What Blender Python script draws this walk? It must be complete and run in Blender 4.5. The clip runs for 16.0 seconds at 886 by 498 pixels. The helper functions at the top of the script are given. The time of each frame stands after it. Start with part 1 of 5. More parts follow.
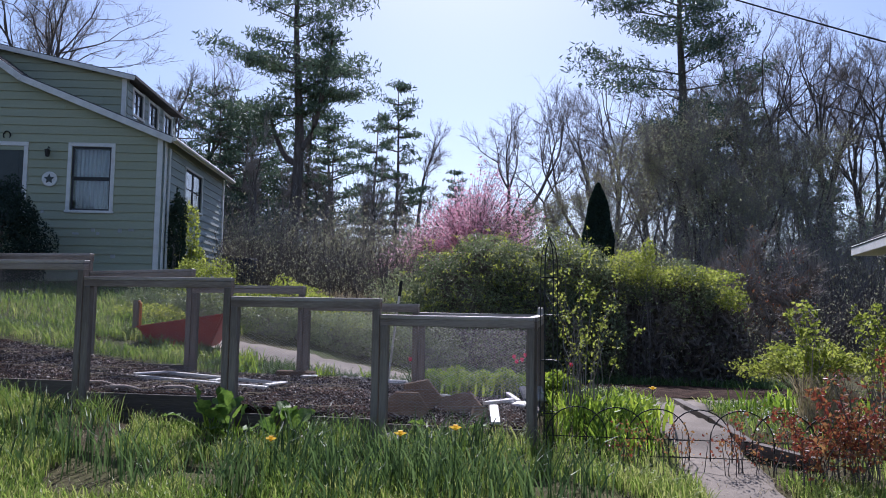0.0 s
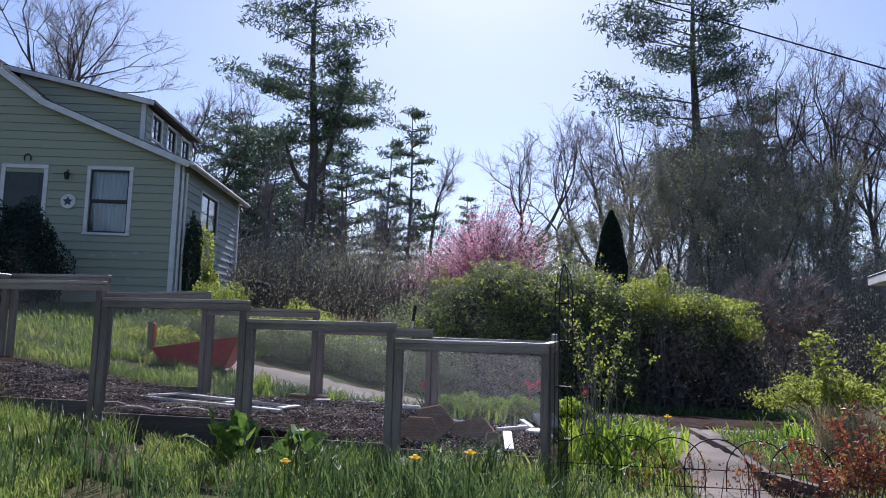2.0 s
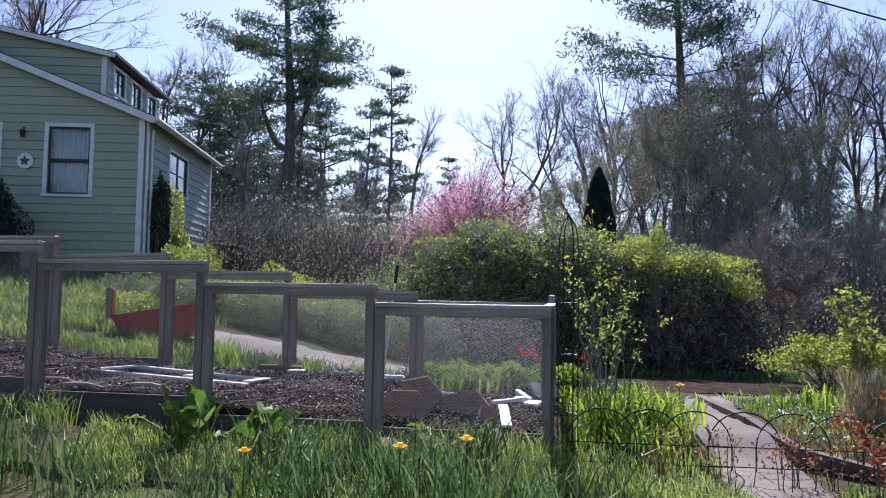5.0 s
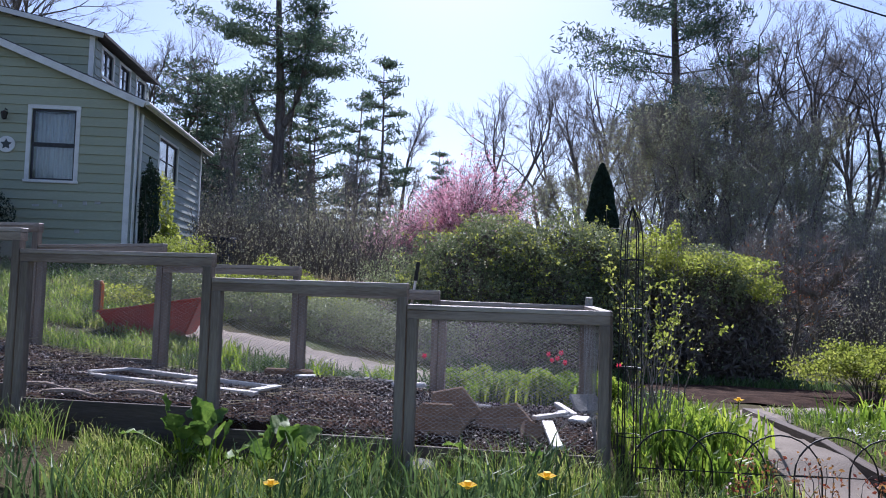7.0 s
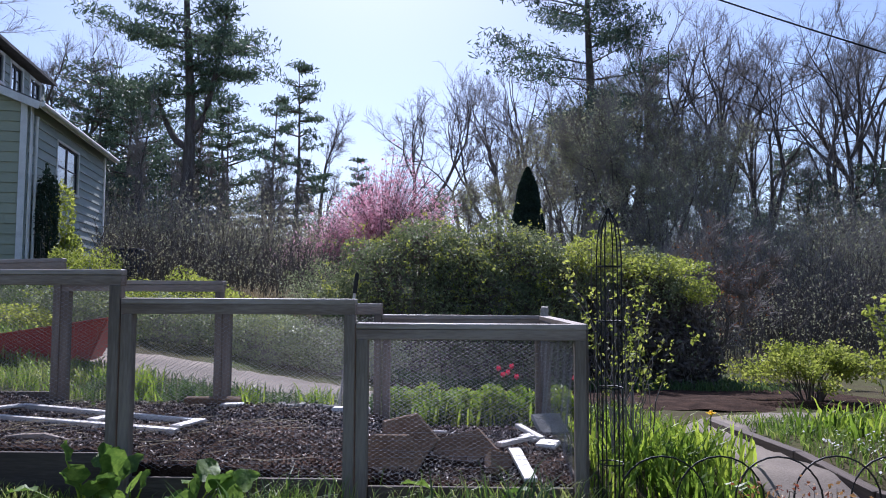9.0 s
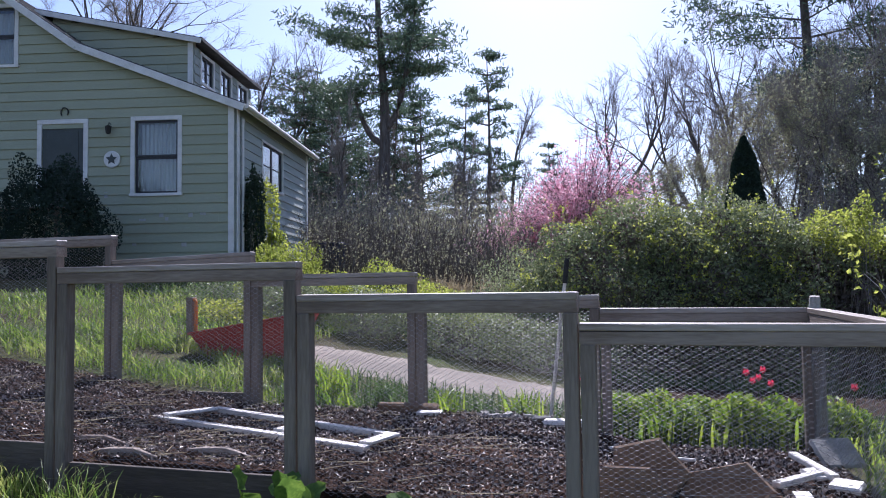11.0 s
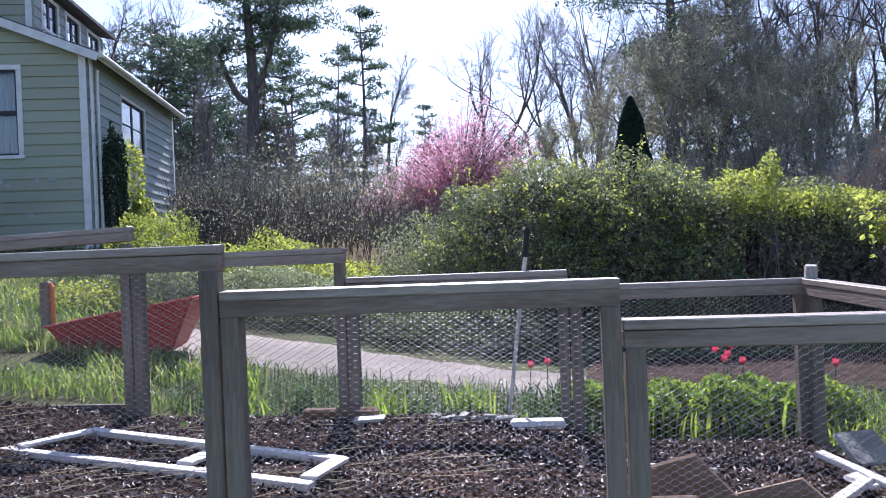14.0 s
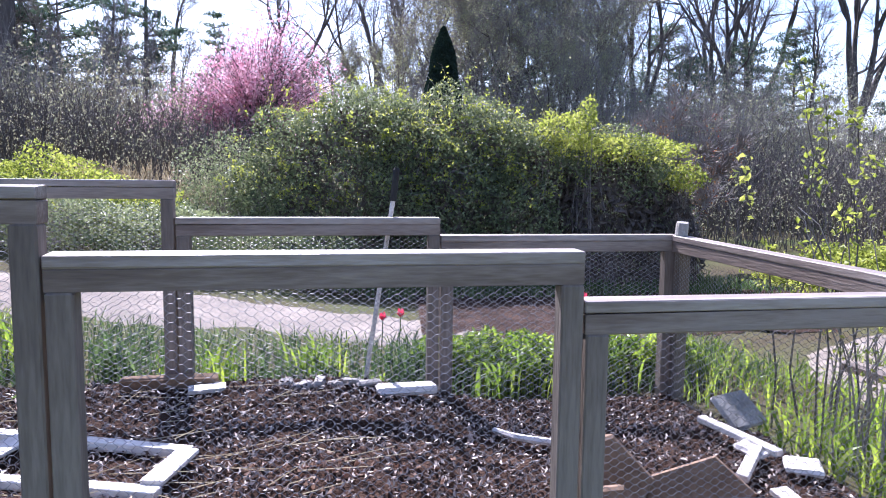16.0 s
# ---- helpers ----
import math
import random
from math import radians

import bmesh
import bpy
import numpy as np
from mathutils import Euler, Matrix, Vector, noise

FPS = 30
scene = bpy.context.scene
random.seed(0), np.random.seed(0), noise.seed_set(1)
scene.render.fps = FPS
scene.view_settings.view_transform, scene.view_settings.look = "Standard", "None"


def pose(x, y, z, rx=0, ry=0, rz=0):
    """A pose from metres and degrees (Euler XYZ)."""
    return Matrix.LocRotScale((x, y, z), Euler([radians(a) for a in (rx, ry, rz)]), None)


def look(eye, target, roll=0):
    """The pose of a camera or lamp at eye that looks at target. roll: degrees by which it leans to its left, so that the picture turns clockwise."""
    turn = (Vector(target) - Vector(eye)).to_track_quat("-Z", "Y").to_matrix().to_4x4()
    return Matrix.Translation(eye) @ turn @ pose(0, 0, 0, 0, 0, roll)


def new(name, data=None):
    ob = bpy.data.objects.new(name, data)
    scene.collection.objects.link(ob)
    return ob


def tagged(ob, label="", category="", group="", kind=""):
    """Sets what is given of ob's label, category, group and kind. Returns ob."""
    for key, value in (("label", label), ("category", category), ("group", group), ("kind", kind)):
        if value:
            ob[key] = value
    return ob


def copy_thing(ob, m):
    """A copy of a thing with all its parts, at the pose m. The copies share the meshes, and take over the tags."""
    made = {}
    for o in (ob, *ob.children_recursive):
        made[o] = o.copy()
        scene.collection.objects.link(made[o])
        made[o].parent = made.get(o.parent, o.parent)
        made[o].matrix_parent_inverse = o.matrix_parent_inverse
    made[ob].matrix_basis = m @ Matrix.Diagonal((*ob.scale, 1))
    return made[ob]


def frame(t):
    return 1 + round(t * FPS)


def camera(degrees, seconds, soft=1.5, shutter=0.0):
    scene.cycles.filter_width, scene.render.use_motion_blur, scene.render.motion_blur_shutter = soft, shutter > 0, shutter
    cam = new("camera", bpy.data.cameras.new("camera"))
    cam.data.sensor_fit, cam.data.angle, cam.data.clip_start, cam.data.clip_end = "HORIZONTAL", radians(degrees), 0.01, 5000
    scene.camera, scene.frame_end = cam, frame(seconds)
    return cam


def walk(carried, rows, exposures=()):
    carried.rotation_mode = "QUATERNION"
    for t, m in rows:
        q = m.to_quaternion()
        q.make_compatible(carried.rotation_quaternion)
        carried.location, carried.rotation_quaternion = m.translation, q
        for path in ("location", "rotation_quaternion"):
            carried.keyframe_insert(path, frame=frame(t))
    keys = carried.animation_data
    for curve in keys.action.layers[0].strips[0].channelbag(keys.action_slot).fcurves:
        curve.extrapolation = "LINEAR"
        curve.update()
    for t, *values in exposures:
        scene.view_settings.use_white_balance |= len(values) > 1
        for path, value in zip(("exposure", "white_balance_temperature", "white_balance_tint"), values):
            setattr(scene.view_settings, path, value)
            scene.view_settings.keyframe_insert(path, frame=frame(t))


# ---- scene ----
cam = camera(62.0, 16.0, soft=1.0)
PATH = [
    (0, (1.727, -6.73, 1.158), (1.392, -4.764, 1.308), 0.9),
    (0.5, (1.707, -6.711, 1.149), (1.369, -4.748, 1.333), 0.9),
    (1, (1.712, -6.747, 1.146), (1.364, -4.788, 1.35), 1.7),
    (1.5, (1.697, -6.758, 1.145), (1.336, -4.802, 1.357), 1.5),
    (2, (1.702, -6.766, 1.142), (1.335, -4.812, 1.362), 1.6),
    (2.5, (1.746, -6.873, 1.13), (1.366, -4.922, 1.352), 2.6),
    (3, (1.721, -6.744, 1.112), (1.371, -4.782, 1.29), 2.7),
    (3.5, (1.693, -6.392, 1.137), (1.36, -4.427, 1.303), 2.2),
    (4, (1.641, -6.15, 1.118), (1.327, -4.184, 1.303), 2.1),
    (4.5, (1.569, -6.033, 1.127), (1.25, -4.063, 1.257), 1.0),
    (7, (0.974, -5.252, 1.168), (0.699, -3.274, 1.278), 1.8),
    (7.5, (0.752, -5.157, 1.211), (0.6, -3.168, 1.359), 2.3),
    (8, (0.702, -5.034, 1.204), (0.671, -3.04, 1.354), 0.2),
    (10.5, (0.478, -3.865, 1.243), (0.12, -1.899, 1.331), 0.3),
    (11, (0.386, -3.594, 1.24), (-0.179, -1.679, 1.341), -0.8),
    (11.5, (0.354, -3.283, 1.244), (-0.267, -1.383, 1.303), -1.7),
    (12, (0.303, -3.221, 1.24), (-0.294, -1.323, 1.037), -0.5),
    (12.5, (0.109, -3.09, 1.253), (-0.265, -1.167, 0.851), -0.1),
    (13, (-0.104, -3.06, 1.361), (-0.37, -1.098, 1.084), -1.1),
    (13.5, (-0.224, -2.99, 1.342), (-0.431, -1.017, 1.095), 1.2),
    (14, (-0.324, -2.693, 1.342), (-0.551, -0.706, 1.335), -2.3),
    (14.5, (-0.419, -2.444, 1.369), (-0.649, -0.459, 1.297), -0.6),
    (15, (-0.561, -2.29, 1.377), (-0.77, -0.307, 1.228), -0.6),
    (15.5, (-0.778, -2.13, 1.44), (-0.655, -0.145, 1.232), 0.8),
    (16, (-0.78, -2.077, 1.44), (-0.443, -0.117, 1.224), 0.7),
]
EXPOSURE = [
    (0, 0.5, 5550, 23), (3.5, 0.5, 5550, 23), (4.5, 0.8, 5550, 23), (7, 0.75, 5500, 23), (8, 0.6, 5500, 23), (10.5, 0.78, 5500, 23), (11, 0.9, 5550, 24), (11.5, 0.7, 5550, 23), (12, 1.1, 5450, 26),
    (12.5, 1.87, 5150, 37), (13, 1.78, 5200, 34), (13.5, 1.62, 5350, 30), (14, 1.28, 5500, 24), (14.5, 1.05, 5500, 24), (15, 1.4, 5500, 26), (15.5, 1.54, 5500, 28), (16, 1.64, 5500, 28),
]
walk(cam, [(t, look(eye, target, roll)) for t, eye, target, roll in PATH], EXPOSURE)

# ---- sky, sun, exposure ----
SUN_AZ, SUN_EL = 0.14, radians(44)
SUN_DIR = Vector((-math.sin(SUN_AZ) * math.cos(SUN_EL), math.cos(SUN_AZ) * math.cos(SUN_EL), math.sin(SUN_EL)))
world = bpy.data.worlds.new("world")
scene.world = world
world.use_nodes = True
wt = world.node_tree
sky = wt.nodes.new("ShaderNodeTexSky")
sky.sky_type = "NISHITA"
sky.sun_disc = False
sky.sun_elevation = SUN_EL
sky.sun_rotation = -SUN_AZ
sky.dust_density = 0.9
sky.air_density = 1.0
sky.altitude = 50
wt.nodes["Background"].inputs["Strength"].default_value = 0.085
wt.links.new(sky.outputs["Color"], wt.nodes["Background"].inputs["Color"])
sun = new("sun", bpy.data.lights.new("sun", "SUN"))
sun.data.energy, sun.data.angle, sun.data.color = 5.0, radians(0.6), (1.0, 0.95, 0.86)
sun.matrix_world = look(SUN_DIR * 80, (0, 0, 0))

# ---- materials ----


def mat(name, cols, scale=4.0, fine=60.0, rough=0.8, bump=0.3, metal=0.0, thin=0.0, island=0.0, stretch=(1, 1, 1), spec=0.4, bump_dist=0.01):
    """A procedural surface: two noises blend the colours; thin: share of light let through (leaves); island: spread between pieces."""
    m = bpy.data.materials.new(name)
    m.use_nodes = True
    nt = m.node_tree
    N, L = nt.nodes, nt.links
    bsdf, out = N["Principled BSDF"], N["Material Output"]
    tc, mp = N.new("ShaderNodeTexCoord"), N.new("ShaderNodeMapping")
    mp.inputs["Scale"].default_value = stretch
    L.new(tc.outputs["Object"], mp.inputs["Vector"])
    n1, n2 = N.new("ShaderNodeTexNoise"), N.new("ShaderNodeTexNoise")
    n1.inputs["Scale"].default_value, n1.inputs["Detail"].default_value = scale, 4
    n2.inputs["Scale"].default_value, n2.inputs["Detail"].default_value = fine, 6
    for n in (n1, n2):
        L.new(mp.outputs["Vector"], n.inputs["Vector"])
    add = N.new("ShaderNodeMath")
    add.operation = "MULTIPLY_ADD"
    L.new(n2.outputs["Fac"], add.inputs[0])
    add.inputs[1].default_value = 0.55
    L.new(n1.outputs["Fac"], add.inputs[2])
    fac = add.outputs[0]
    if island:
        geo, oi = N.new("ShaderNodeNewGeometry"), N.new("ShaderNodeObjectInfo")
        a2, a3 = N.new("ShaderNodeMath"), N.new("ShaderNodeMath")
        a2.operation = a3.operation = "MULTIPLY_ADD"
        L.new(geo.outputs["Random Per Island"], a2.inputs[0])
        a2.inputs[1].default_value = island
        L.new(fac, a2.inputs[2])
        L.new(oi.outputs["Random"], a3.inputs[0])
        a3.inputs[1].default_value = island * 0.6
        L.new(a2.outputs[0], a3.inputs[2])
        sub = N.new("ShaderNodeMath")
        sub.operation = "SUBTRACT"
        L.new(a3.outputs[0], sub.inputs[0])
        sub.inputs[1].default_value = island * 0.8
        fac = sub.outputs[0]
    ramp = N.new("ShaderNodeValToRGB")
    el = ramp.color_ramp.elements
    while len(el) < len(cols):
        el.new(0.5)
    for i, c in enumerate(cols):
        el[i].position = 0.45 + 0.65 * (i / max(1, len(cols) - 1) - 0.08)
        el[i].color = (*c, 1)
    L.new(fac, ramp.inputs["Fac"])
    L.new(ramp.outputs["Color"], bsdf.inputs["Base Color"])
    bsdf.inputs["Roughness"].default_value = rough
    bsdf.inputs["Metallic"].default_value = metal
    bsdf.inputs["Specular IOR Level"].default_value = spec
    if bump:
        b = N.new("ShaderNodeBump")
        b.inputs["Strength"].default_value, b.inputs["Distance"].default_value = bump, bump_dist
        L.new(n2.outputs["Fac"], b.inputs["Height"])
        L.new(b.outputs["Normal"], bsdf.inputs["Normal"])
    if thin:
        tr, mix = N.new("ShaderNodeBsdfTranslucent"), N.new("ShaderNodeMixShader")
        L.new(ramp.outputs["Color"], tr.inputs["Color"])
        mix.inputs["Fac"].default_value = thin
        L.new(bsdf.outputs[0], mix.inputs[1])
        L.new(tr.outputs[0], mix.inputs[2])
        L.new(mix.outputs[0], out.inputs["Surface"])
    return m


def glass(name):
    m = bpy.data.materials.new(name)
    m.use_nodes = True
    b = m.node_tree.nodes["Principled BSDF"]
    b.inputs["Base Color"].default_value = (0.85, 0.9, 0.9, 1)
    b.inputs["Roughness"].default_value, b.inputs["Transmission Weight"].default_value = 0.03, 1.0
    return m


M_SOIL = mat("leaf_litter_soil", [(0.03, 0.022, 0.015), (0.06, 0.045, 0.026), (0.075, 0.075, 0.03), (0.055, 0.08, 0.022)], 0.6, 25, 1.0, 0.6, bump_dist=0.03, spec=0.1)
M_MULCH = mat("bark_mulch", [(0.012, 0.007, 0.005), (0.034, 0.019, 0.013), (0.075, 0.045, 0.031)], 5, 70, 1.0, 0.9, bump_dist=0.02, spec=0.08)
M_CHIP = mat("wood_chip", [(0.014, 0.008, 0.006), (0.045, 0.026, 0.018), (0.11, 0.068, 0.048), (0.55, 0.46, 0.39)], 20, 90, 0.5, 0.3, island=0.95, spec=0.45)
M_PATH = mat("sandy_path", [(0.12, 0.1, 0.08), (0.18, 0.15, 0.12), (0.26, 0.22, 0.175)], 1.5, 80, 0.95, 0.5)
M_STONE = mat("grey_stone", [(0.18, 0.17, 0.15), (0.3, 0.28, 0.25), (0.42, 0.4, 0.36)], 6, 60, 0.9, 0.6)
M_LICHEN = mat("lichen_grey_rock", [(0.1, 0.095, 0.085), (0.19, 0.18, 0.16), (0.34, 0.33, 0.3)], 14, 60, 0.95, 0.7, spec=0.2)
M_WOOD = mat("weathered_fence_wood", [(0.1, 0.072, 0.054), (0.19, 0.142, 0.108), (0.32, 0.26, 0.21)], 3, 30, 0.75, 0.35, stretch=(0.35, 3, 3), island=0.25)
M_WOODV = mat("weathered_post_wood", [(0.085, 0.064, 0.05), (0.17, 0.135, 0.105), (0.27, 0.22, 0.175)], 3, 30, 0.75, 0.35, stretch=(3, 3, 0.35), island=0.25)
# lighter, glossier copy of the fence wood; sunlight on the rail tops is in its colour
M_RAIL = mat("sunlit_rail_wood", [(0.13, 0.1, 0.08), (0.24, 0.19, 0.155), (0.4, 0.34, 0.29)], 3, 30, 0.42, 0.3, stretch=(0.35, 3, 3), island=0.25, spec=0.55)
M_PALE = mat("bleached_plank", [(0.38, 0.35, 0.31), (0.55, 0.51, 0.47), (0.7, 0.67, 0.62)], 3, 40, 0.45, 0.3, stretch=(0.4, 3, 3), spec=0.5)
M_KICK = mat("dark_brown_board", [(0.045, 0.034, 0.027), (0.085, 0.064, 0.05), (0.14, 0.11, 0.09)], 3, 30, 0.8, 0.4, stretch=(0.35, 3, 3), island=0.3)
M_WIRE = mat("weathered_galvanised_wire", [(0.16, 0.15, 0.145), (0.32, 0.31, 0.3)], 30, 200, 0.36, 0, metal=0.75)
M_IRON = mat("black_iron", [(0.012, 0.012, 0.013), (0.03, 0.028, 0.026)], 20, 120, 0.5, 0.2, metal=0.4)
M_SIDE = mat("sage_green_clapboard", [(0.265, 0.282, 0.2), (0.33, 0.35, 0.25), (0.395, 0.415, 0.305)], 0.8, 30, 0.75, 0.15, stretch=(0.3, 1, 4), island=0.25)
M_SIDE2 = mat("grey_green_clapboard", [(0.24, 0.275, 0.25), (0.31, 0.35, 0.32), (0.42, 0.45, 0.42)], 1.2, 30, 0.75, 0.2, stretch=(1, 0.3, 4), island=0.35)
M_TRIM = mat("white_trim_paint", [(0.5, 0.49, 0.46), (0.68, 0.67, 0.64), (0.78, 0.77, 0.74)], 3, 40, 0.6, 0.15)
M_ROOF = mat("asphalt_shingle", [(0.04, 0.04, 0.042), (0.075, 0.073, 0.072), (0.11, 0.108, 0.105)], 3, 90, 0.95, 0.6)
M_DARKW = mat("dark_painted_sash", [(0.02, 0.021, 0.024), (0.045, 0.045, 0.05)], 8, 60, 0.5, 0.1)
M_DOOR = mat("dark_green_door", [(0.035, 0.045, 0.043), (0.06, 0.072, 0.07)], 3, 50, 0.5, 0.1)
M_CURT = mat("white_curtain", [(0.3, 0.3, 0.29), (0.5, 0.5, 0.49)], 6, 30, 0.9, 0.2, stretch=(6, 1, 0.3))
M_GLASS = glass("window_glass")
M_RED = mat("red_barrow_paint", [(0.32, 0.035, 0.03), (0.42, 0.05, 0.04), (0.48, 0.085, 0.06)], 3, 60, 0.5, 0.2, thin=0.0)
M_RUBBER = mat("black_rubber", [(0.015, 0.015, 0.015), (0.035, 0.033, 0.03)], 10, 80, 0.85, 0.3)
M_BIN = mat("dark_blue_plastic", [(0.015, 0.025, 0.06), (0.03, 0.045, 0.09)], 4, 60, 0.5, 0.1)
M_ORANGE = mat("orange_stake_paint", [(0.5, 0.14, 0.03), (0.62, 0.22, 0.06)], 8, 60, 0.6, 0.2)
M_CARD = mat("brown_flat_rock", [(0.11, 0.066, 0.04), (0.18, 0.115, 0.072), (0.25, 0.17, 0.115)], 4, 40, 0.95, 0.5)
M_BARK = mat("grey_brown_bark", [(0.05, 0.042, 0.038), (0.1, 0.085, 0.075), (0.17, 0.15, 0.135)], 2, 18, 0.95, 0.6, stretch=(3, 3, 0.6), bump_dist=0.03)
M_TWIG = mat("bare_twigs", [(0.13, 0.11, 0.1), (0.22, 0.19, 0.17), (0.32, 0.29, 0.26)], 0.7, 9, 0.8, 0, island=0.35, spec=0.25)
M_NEEDLE = mat("pine_needles", [(0.05, 0.085, 0.06), (0.09, 0.14, 0.095), (0.16, 0.22, 0.13)], 0.5, 6, 0.5, 0, thin=0.3, island=0.4)
M_CYPRESS = mat("dark_evergreen", [(0.008, 0.02, 0.014), (0.018, 0.036, 0.024), (0.03, 0.055, 0.034)], 2, 14, 0.8, 0, thin=0.15, island=0.3)
M_BUSH = mat("bush_leaves", [(0.11, 0.135, 0.065), (0.2, 0.235, 0.11), (0.36, 0.4, 0.2)], 0.9, 10, 0.5, 0, thin=0.34, island=0.55, spec=0.4)
M_SHADETWIG = mat("brown_shade_tangle", [(0.05, 0.04, 0.034), (0.1, 0.08, 0.066), (0.17, 0.14, 0.115)], 2, 20, 0.8, 0, island=0.4)
M_BUSHY = mat("yellow_green_leaves", [(0.16, 0.2, 0.03), (0.28, 0.33, 0.05), (0.45, 0.47, 0.1)], 1.5, 10, 0.55, 0, thin=0.58, island=0.4)
M_HAZE = mat("budding_leaves", [(0.22, 0.2, 0.13), (0.32, 0.31, 0.19), (0.42, 0.44, 0.25)], 0.5, 8, 0.6, 0, thin=0.45, island=0.5)
M_PINK = mat("pink_blossom", [(0.52, 0.22, 0.3), (0.7, 0.38, 0.46), (0.84, 0.58, 0.64)], 1.2, 9, 0.7, 0, thin=0.42, island=0.6)
M_GRASS = mat("lawn_grass", [(0.05, 0.09, 0.016), (0.12, 0.2, 0.03), (0.25, 0.34, 0.06), (0.4, 0.42, 0.13)], 1.1, 14, 0.45, 0, thin=0.52, island=0.45)
M_BLADE = mat("strap_leaves", [(0.034, 0.064, 0.022), (0.072, 0.122, 0.036), (0.135, 0.2, 0.066)], 2, 18, 0.5, 0, thin=0.46, island=0.5, spec=0.35)
M_LILY = mat("bright_strap_leaves", [(0.07, 0.13, 0.015), (0.17, 0.27, 0.028), (0.36, 0.45, 0.05)], 2, 18, 0.45, 0, thin=0.58, island=0.4)
M_DRY = mat("dry_grass", [(0.25, 0.19, 0.1), (0.38, 0.31, 0.18), (0.5, 0.43, 0.28)], 3, 20, 0.8, 0, thin=0.3, island=0.4)
M_DOCK = mat("broad_dock_leaf", [(0.05, 0.1, 0.02), (0.1, 0.18, 0.03), (0.22, 0.33, 0.055)], 9, 40, 0.5, 0.3, thin=0.45, island=0.4, spec=0.4)
M_RUST = mat("bronze_red_leaves", [(0.16, 0.035, 0.025), (0.28, 0.08, 0.04), (0.36, 0.2, 0.07)], 2, 15, 0.5, 0, thin=0.4, island=0.6)
M_YELLOW = mat("yellow_petals", [(0.8, 0.5, 0.02), (0.9, 0.65, 0.05)], 10, 60, 0.6, 0, thin=0.4)
M_TULIP = mat("crimson_petals", [(0.6, 0.03, 0.08), (0.75, 0.08, 0.14)], 10, 60, 0.5, 0, thin=0.4)
M_WHITE = mat("white_petals", [(0.7, 0.7, 0.68), (0.85, 0.85, 0.82)], 10, 60, 0.6, 0, thin=0.4)
M_DEAD = mat("fallen_brown_leaves", [(0.08, 0.04, 0.028), (0.17, 0.095, 0.065), (0.36, 0.25, 0.18)], 10, 40, 0.7, 0.2, thin=0.3, island=0.6)
M_CABLE = mat("black_cable", [(0.012, 0.012, 0.012), (0.02, 0.02, 0.02)], 10, 50, 0.6, 0)

# ---- geometry helpers ----
rng = np.random.default_rng(7)


